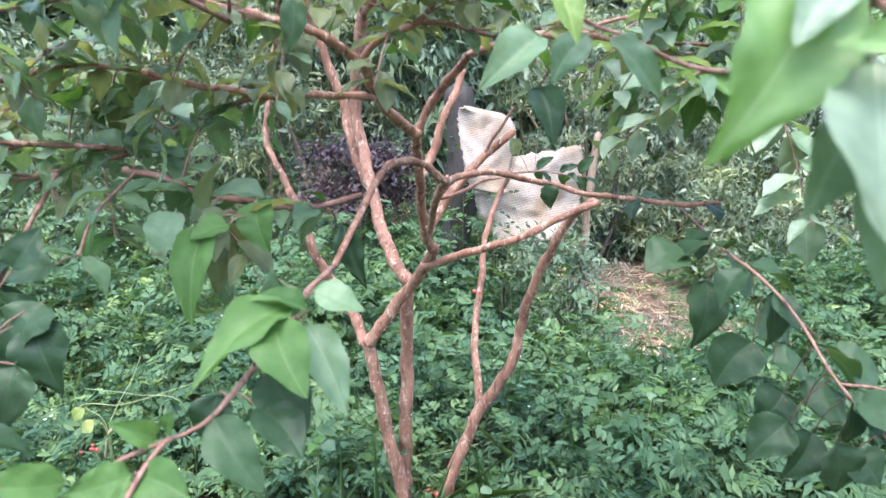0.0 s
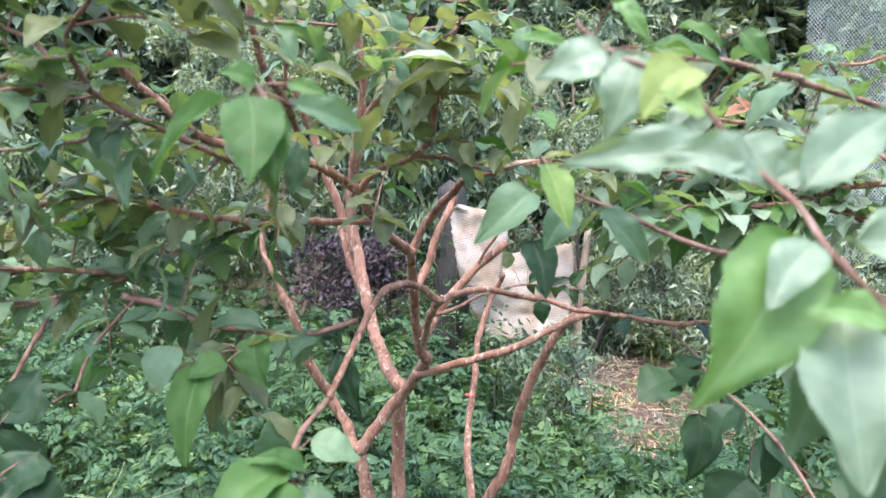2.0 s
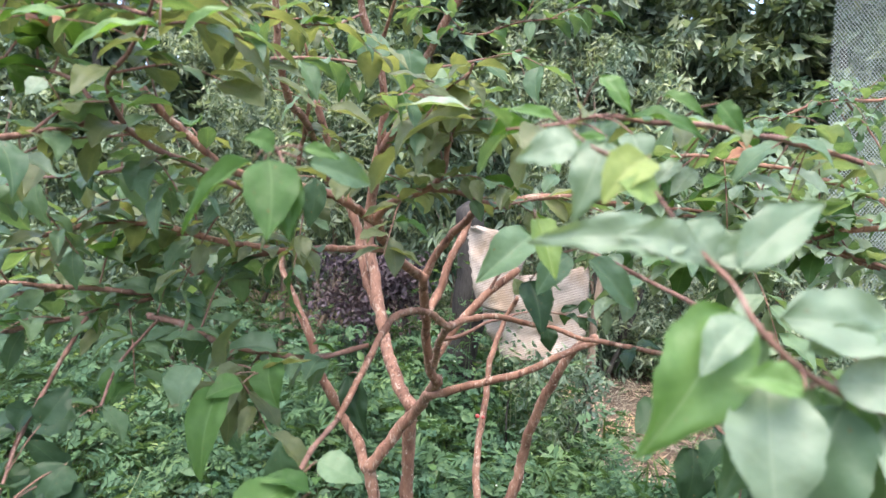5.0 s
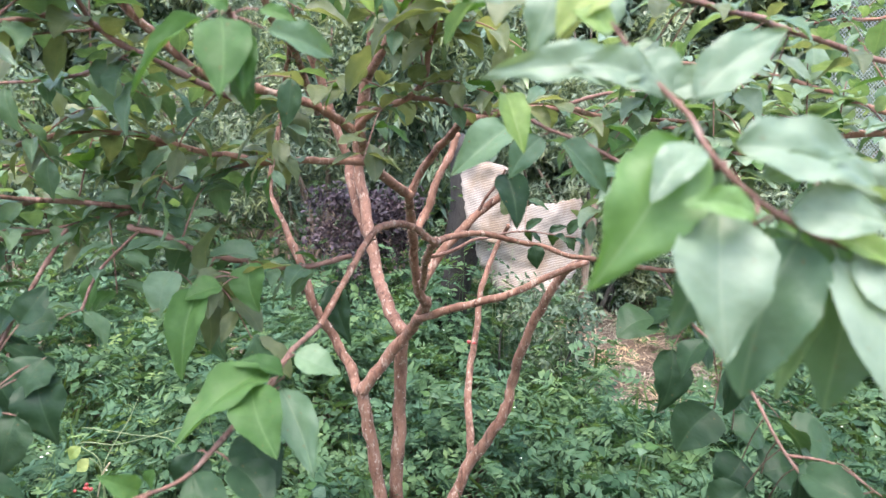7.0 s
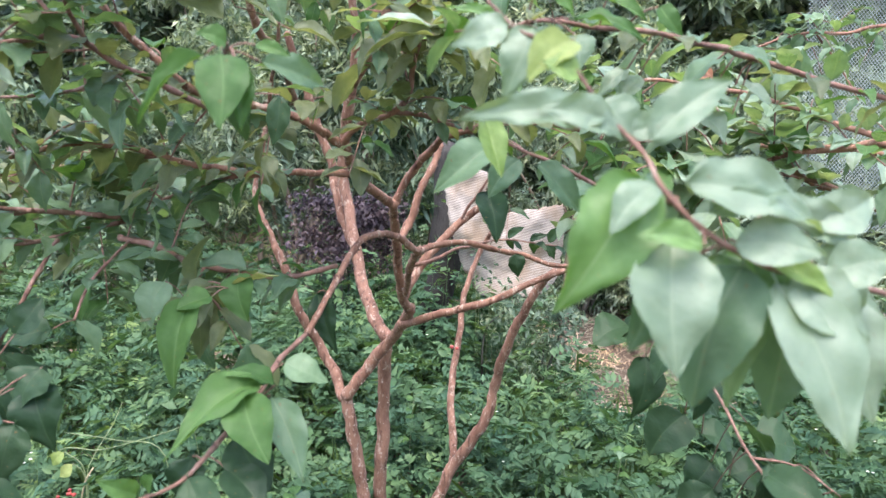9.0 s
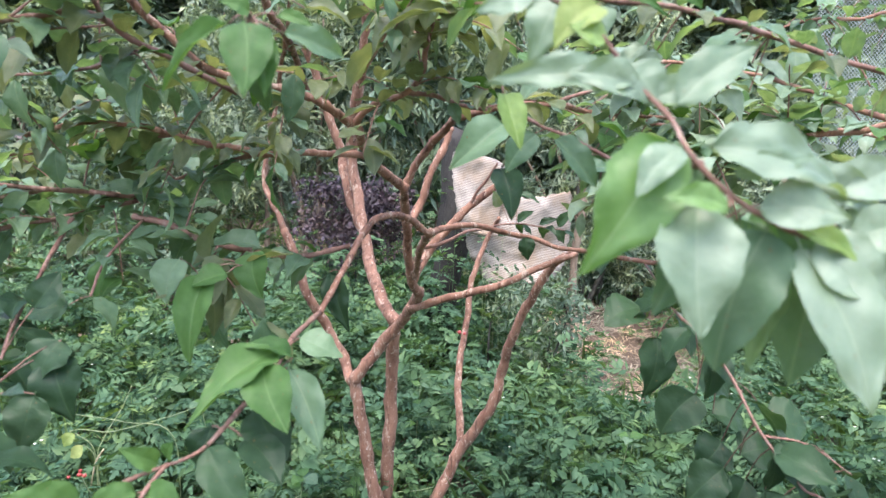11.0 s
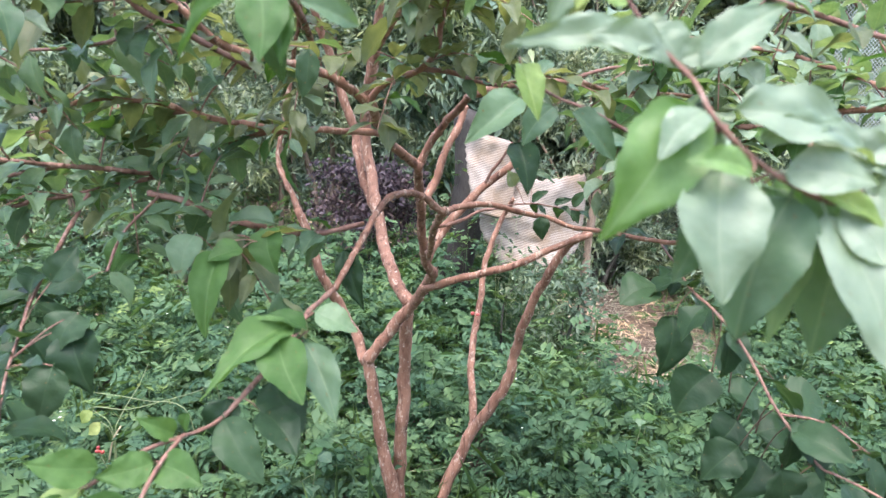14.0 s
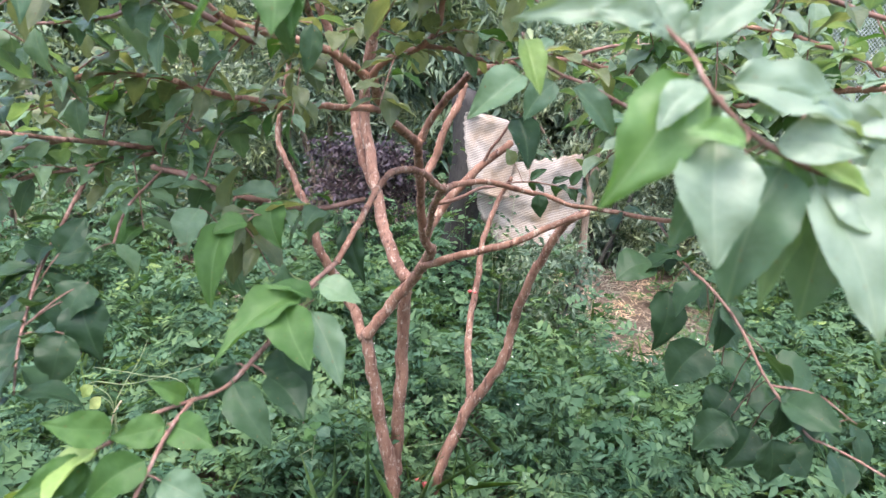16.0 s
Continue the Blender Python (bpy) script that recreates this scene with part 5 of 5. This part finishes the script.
def tall_row():
    """The taller trees that close the view behind."""
    for i, (x, y, s) in enumerate([(-6.5, 8.6, 1.5), (-4.2, 8.2, 1.35), (-2.1, 8.8, 1.5), (0.0, 8.3, 1.4), (2.2, 8.8, 1.5), (4.4, 8.3, 1.35), (6.6, 8.7, 1.5), (-1.0, 9.6, 1.6), (1.2, 9.6, 1.6), (3.3, 9.7, 1.6), (-3.2, 9.7, 1.6), (-5.5, 11.0, 2.2), (-2.8, 11.3, 2.3), (-0.2, 11.0, 2.2), (2.6, 11.4, 2.3), (5.3, 11.0, 2.2), (1.6, 10.3, 2.1), (2.0, 9.2, 2.0), (4.6, 10.2, 2.1), (-1.6, 10.4, 2.1), (8.2, 11.5, 2.3), (-8.2, 11.5, 2.3)]):
        t = thing("tree", "dense green tree closing off the garden behind", "tree", (0, 0, 0), "trees behind the garden")
        foot = Vector((x, y, rise(x, y) - 0.05))
        v, f = tube(glide([foot, foot + Vector((0.1, 0, 1.4)), foot + Vector((-0.05, 0, 3.2))], 6), [0.11 - 0.006 * q for q in range(13)], 9, 0.1, i)
        mesh_object("trunk", v, f, OLD_BARK, t)
        leaf_cloud("crown", (x, y, 2.5), (1.6, 0.8, 2.9 * s / 1.4), 19000 if y > 10 else 16500, 0.34 if y > 10 else 0.20, HEDGE if i % 2 else HEDGE_PALE, t, 0.4, 0.46, 0.1)


tall_row()


def build_purple_bed():
    n = 4200
    mid = np.array([-0.44, 3.78, 0.79])
    clumps = mid + unit(26) * RNG.uniform(0.3, 1, (26, 1)) * np.array([0.40, 0.25, 0.25])
    p = clumps[RNG.integers(0, 26, n)] + unit(n) * RNG.uniform(0.02, 0.11, (n, 1))
    ln = RNG.uniform(0.018, 0.042, n)
    stem = np.repeat(clumps * np.array([1, 1, 0]), 4, 0) + 0.10 * unit(104) * np.array([1, 1, 0])
    up_ = np.repeat(clumps, 4, 0) - stem
    ob = blades("purple_plants", np.concatenate([p, stem]), np.concatenate([unit(n) + np.array([0, -0.2, 0.1]), up_]),
                np.concatenate([np.array([0, -0.3, 0.9]) + 0.6 * unit(n), unit(104)]), np.concatenate([ln, np.linalg.norm(up_, axis=1)]),
                np.concatenate([ln * 0.5, 0.0025 + 0 * up_[:, 0]]), PURPLE)
    tagged(ob, "dark purple-leaved plants growing in a low dense bed", "plants", "", "stuff")


build_purple_bed()


def build_stump():
    s = thing("tree_stump", "dark weathered tree trunk standing behind the shrub", "trunk", (0, 0, 0))
    line = glide([(0.06, 3.55, -0.05), (0.05, 3.54, 0.4), (0.10, 3.53, 0.85), (0.07, 3.55, 1.24)], 6)
    v, f = tube(line, [0.10 - 0.0018 * q for q in range(len(line))], 12, 0.16, 4)
    mesh_object("trunk", v, f, DARK_BARK, s)


def build_stake():
    s = thing("garden_stake", "slim weathered wooden stake beside the torn sack", "stake", (0, 0, 0))
    line = glide([(0.655, 3.31, -0.08), (0.668, 3.305, 0.32), (0.676, 3.30, 0.70), (0.712, 3.30, 1.04)], 6)
    v, f = tube(line, [0.026 - 0.0005 * q for q in range(len(line))], 10, 0.16, 8)
    mesh_object("pole", v, f, PALE_BARK, s)


build_stump()
build_stake()


def cloth(parent, mat, name, left, right):
    """A sagging sheet between two edges, with folds, a ragged rim and a little thickness."""
    a, b = glide(left, 6), glide(right, 6)
    cols = 26
    verts, faces = [], []
    for i, (p, q) in enumerate(zip(a, b)):
        for j in range(cols):
            s = j / (cols - 1)
            c = p.lerp(q, s)
            c.y += 0.035 * noise.noise(c * 7) - 0.05 * math.sin(s * math.pi) + 0.012 * noise.noise(c * 22)
            if i == 0:
                c.z += 0.018 * noise.noise(Vector((s * 14, 3, len(left))))
            if j in (0, cols - 1):
                c.x += 0.012 * noise.noise(Vector((i * 0.8, 7, j)))
            verts.append(c)
    for i in range(len(a) - 1):
        for j in range(cols - 1):
            k = i * cols + j
            faces.append((k, k + 1, k + 1 + cols, k + cols))
    ob = mesh_object(name, verts, faces, mat, parent)
    thick = ob.modifiers.new("thickness", "SOLIDIFY")
    thick.thickness = 0.003
    return ob


def build_sack():
    m, nodes, links, bsdf, out = material("woven_plastic")
    tc, wave = nodes.new("ShaderNodeTexCoord"), nodes.new("ShaderNodeTexWave")
    wave.bands_direction = "Z"
    wave.inputs["Scale"].default_value, wave.inputs["Distortion"].default_value, wave.inputs["Detail"].default_value = 43.0, 0.9, 2.0
    lean = nodes.new("ShaderNodeMapping")
    lean.inputs["Rotation"].default_value = (0, radians(-9), 0)
    links.new(tc.outputs["Object"], lean.inputs["Vector"])
    links.new(lean.outputs[0], wave.inputs["Vector"])
    lines = ramp(nodes, [(0.15, (0.145, 0.116, 0.084)), (0.40, (0.262, 0.224, 0.174)), (0.8, (0.315, 0.275, 0.220))])
    links.new(wave.outputs["Fac"], lines.inputs["Fac"])
    dirt = noise_node(nodes, links, 6.0, 5.0)
    stain = ramp(nodes, [(0.35, (0.72, 0.60, 0.45)), (0.55, (1, 1, 1))])
    links.new(dirt.outputs["Fac"], stain.inputs["Fac"])
    links.new(mixed(nodes, links, lines.outputs["Color"], stain.outputs["Color"], 1.0, "MULTIPLY"), bsdf.inputs["Base Color"])
    bsdf.inputs["Roughness"].default_value = 0.55
    bump = nodes.new("ShaderNodeBump")
    bump.inputs["Strength"].default_value, bump.inputs["Distance"].default_value = 0.3, 0.005
    links.new(wave.outputs["Fac"], bump.inputs["Height"])
    links.new(bump.outputs["Normal"], bsdf.inputs["Normal"])
    sack = thing("woven_sack", "torn off-white woven plastic sack hung up behind the shrub", "sack", (0, 0, 0))
    cloth(sack, m, "flap", [(0.074, 3.226, 1.156), (0.068, 3.217, 1.118), (0.072, 3.201, 1.042), (0.087, 3.183, 0.954), (0.100, 3.167, 0.879), (0.125, 3.151, 0.804)],
          [(0.108, 3.227, 1.162), (0.283, 3.219, 1.120), (0.326, 3.202, 1.041), (0.305, 3.180, 0.938), (0.283, 3.158, 0.836), (0.286, 3.148, 0.786)])
    cloth(sack, m, "body", [(0.245, 3.250, 0.929), (0.208, 3.238, 0.876), (0.146, 3.218, 0.783), (0.164, 3.199, 0.693), (0.198, 3.187, 0.638), (0.226, 3.178, 0.593), (0.260, 3.171, 0.563)],
          [(0.625, 3.265, 0.993), (0.632, 3.255, 0.947), (0.632, 3.233, 0.843), (0.624, 3.208, 0.727), (0.614, 3.195, 0.667), (0.585, 3.185, 0.619), (0.544, 3.177, 0.581)])


build_sack()


# ---- stems that trail through the weeds ----
def trailing_stem(points, r=0.0019):
    ob_points = glide(points, 6)
    v, f = tube(ob_points, [r * (1 - 0.5 * i / (len(ob_points) - 1)) for i in range(len(ob_points))], 6, 0.12, points[0][0])
    ob = mesh_object("weed_stem", v, f, STEM)
    tagged(ob, "pale green weed stem trailing over the leafy ground", "stem", "trailing weed stems")


STEM = plain("pale_stem", (0.17, 0.215, 0.09), 0.55, 120.0, 0.3)
trailing_stem([(-1.060, 1.954, -0.010), (-1.060, 1.914, 0.309), (-0.911, 1.892, 0.344), (-0.738, 1.884, 0.401), (-0.669, 1.890, 0.428)])
trailing_stem([(-0.733, 1.930, -0.010), (-0.733, 1.890, 0.332), (-0.870, 1.879, 0.380), (-1.013, 1.882, 0.397)])
trailing_stem([(-0.917, 1.847, -0.010), (-0.917, 1.807, 0.284), (-0.904, 1.823, 0.356), (-0.872, 1.869, 0.427), (-0.855, 1.902, 0.485)])
trailing_stem([(0.195, 1.866, -0.010), (0.195, 1.826, 0.107), (0.328, 1.833, 0.137), (0.498, 1.859, 0.159), (0.675, 1.892, 0.165)])
trailing_stem([(-0.115, 1.974, -0.010), (-0.115, 1.934, 0.143), (-0.011, 1.940, 0.168), (0.110, 1.947, 0.195)])
trailing_stem([(-0.449, 1.769, -0.010), (-0.449, 1.729, 0.148), (-0.335, 1.797, 0.222), (-0.212, 1.852, 0.236)])


def build_fruiting_weed(spot):
    """A low stalk with a cluster of small red fruits and two pale leaves."""
    weed = thing("fruiting_weed", "low weed stalk bearing a cluster of red berries", "weed", (0, 0, 0))
    x, y, z = spot
    foot = (x + 0.05, y + 0.05, rise(x, y) - 0.02)
    v, f = tube(glide([foot, (x + 0.045, y + 0.01, z * 0.55), spot], 6), [0.0026 - 0.0001 * q for q in range(13)], 7, 0.1, 3)
    mesh_object("stalk", v, f, STEM, weed)
    rnd = random.Random(11)
    for k in range(5):
        b = new("berry", FRUIT_MESH)
        r = rnd.uniform(0.004, 0.0065)
        b.matrix_local = Matrix.Translation(Vector(spot) + Vector((rnd.gauss(0, 0.012), rnd.gauss(-0.004, 0.007), rnd.gauss(0, 0.007)))) @ Matrix.Diagonal((r, r, r, 1))
        b.parent = weed
    for dx, dz, tone in ((-0.02, 0.10, 6), (0.0, 0.067, 6)):
        tip = Vector((x + dx - 0.018, y - 0.01, z + dz - 0.018))
        top = Vector((x + dx + 0.014, y, z + dz + 0.018))
        v, f = tube(glide([(x + 0.045, y + 0.01, z * 0.55), (x + 0.04, y + 0.01, z + dz * 0.6), top], 6), [0.0014] * 13, 6, 0.1, dx)
        mesh_object("stalk", v, f, STEM, weed)
        put_leaf(weed, top, tip, 0.036, tone, Vector((0.1, -0.8, 0.5)).normalized(), rnd)
    v, f = tube(glide([(x + 0.02, y + 0.02, z - 0.05), (x + 0.045, y, z + 0.03), (x + 0.074, y - 0.01, z + 0.078)], 6), [0.0024] * 13, 7, 0.1, 5)
    mesh_object("dry_stalk", v, f, DRY, weed)


DRY = plain("dry_stalk", (0.42, 0.34, 0.20), 0.7, 120.0, 0.3)
def build_broad_weed(x, y, seed):
    """A small weed with an upright stem and rounded leaves in pairs."""
    rnd = random.Random(seed)
    weed = thing("broad_leaved_weed", "small green weed with rounded leaves among finer ones", "weed", (0, 0, 0), "broad-leaved weeds")
    tall = max(0.12, float(bank(x, y))) * rnd.uniform(1.0, 1.35) + 0.04
    foot = Vector((x, y, rise(x, y) - 0.02))
    top = foot + Vector((rnd.uniform(-.04, .04), rnd.uniform(-.05, .02), tall))
    line = glide([foot, foot.lerp(top, 0.5) + Vector((rnd.uniform(-.02, .02), 0, 0)), top], 6)
    v, f = tube(line, [0.0022 - 0.0001 * q for q in range(13)], 6, 0.1, seed)
    mesh_object("stem", v, f, STEM, weed)
    turn = rnd.uniform(0, 3)
    for k in range(rnd.randint(6, 9)):
        c = line[min(12, 6 + k)]
        turn += 2.4
        way = Vector((math.cos(turn), math.sin(turn), rnd.uniform(-0.1, 0.4))).normalized()
        ln = rnd.uniform(0.032, 0.052)
        put_leaf(weed, c, c + way * ln, ln * rnd.uniform(0.62, 0.8), 4 if k % 3 else 0, (Vector((0, -0.35, 1)) + way * 0.2).normalized(), rnd)


for k, (x, y) in enumerate([(-0.34, 1.72), (-0.22, 1.86), (0.06, 1.74), (0.16, 1.90), (0.30, 1.78), (0.42, 1.95), (0.55, 1.84), (0.68, 2.05), (-0.52, 1.94), (-0.70, 2.10), (-0.02, 2.25), (0.30, 2.30), (0.82, 1.90), (-0.86, 1.96), (0.50, 2.45), (-0.40, 2.35)]):
    build_broad_weed(x, y, k)


def build_sprig(x, y, tall, seed):
    """A thin upright weed with a few very small dark leaves near its top."""
    rnd = random.Random(seed)
    weed = thing("small_leaved_weed", "thin upright weed with tiny dark leaves before the sack", "weed", (0, 0, 0), "small-leaved weeds")
    foot = Vector((x, y, rise(x, y) - 0.02))
    top = Vector((x + rnd.uniform(-.05, .05), y, tall))
    line = glide([foot, foot.lerp(top, 0.5) + Vector((rnd.uniform(-.02, .02), 0, 0)), top], 6)
    v, f = tube(line, [0.0016 - 0.00007 * q for q in range(13)], 5, 0.1, seed)
    mesh_object("stem", v, f, STEM, weed)
    turn = rnd.uniform(0, 3)
    for c in line[9:]:
        for k in (0, 1):
            turn += 2.2
            way = Vector((math.cos(turn), 0.4 * math.sin(turn), rnd.uniform(-0.5, 0.5))).normalized()
            ln = rnd.uniform(0.018, 0.032)
            put_leaf(weed, c, c + way * ln, ln * rnd.uniform(0.4, 0.55), 3, Vector((rnd.uniform(-.4, .4), -0.7, 0.7)).normalized(), rnd)


for k, (x, y, tall) in enumerate([(0.215, 3.06, 0.79), (0.255, 3.07, 0.72), (0.29, 3.05, 0.80), (0.32, 3.08, 0.70), (0.37, 3.06, 0.66)]):
    build_sprig(x, y, tall, 40 + k)
build_fruiting_weed((-0.954, 1.777, 0.270))
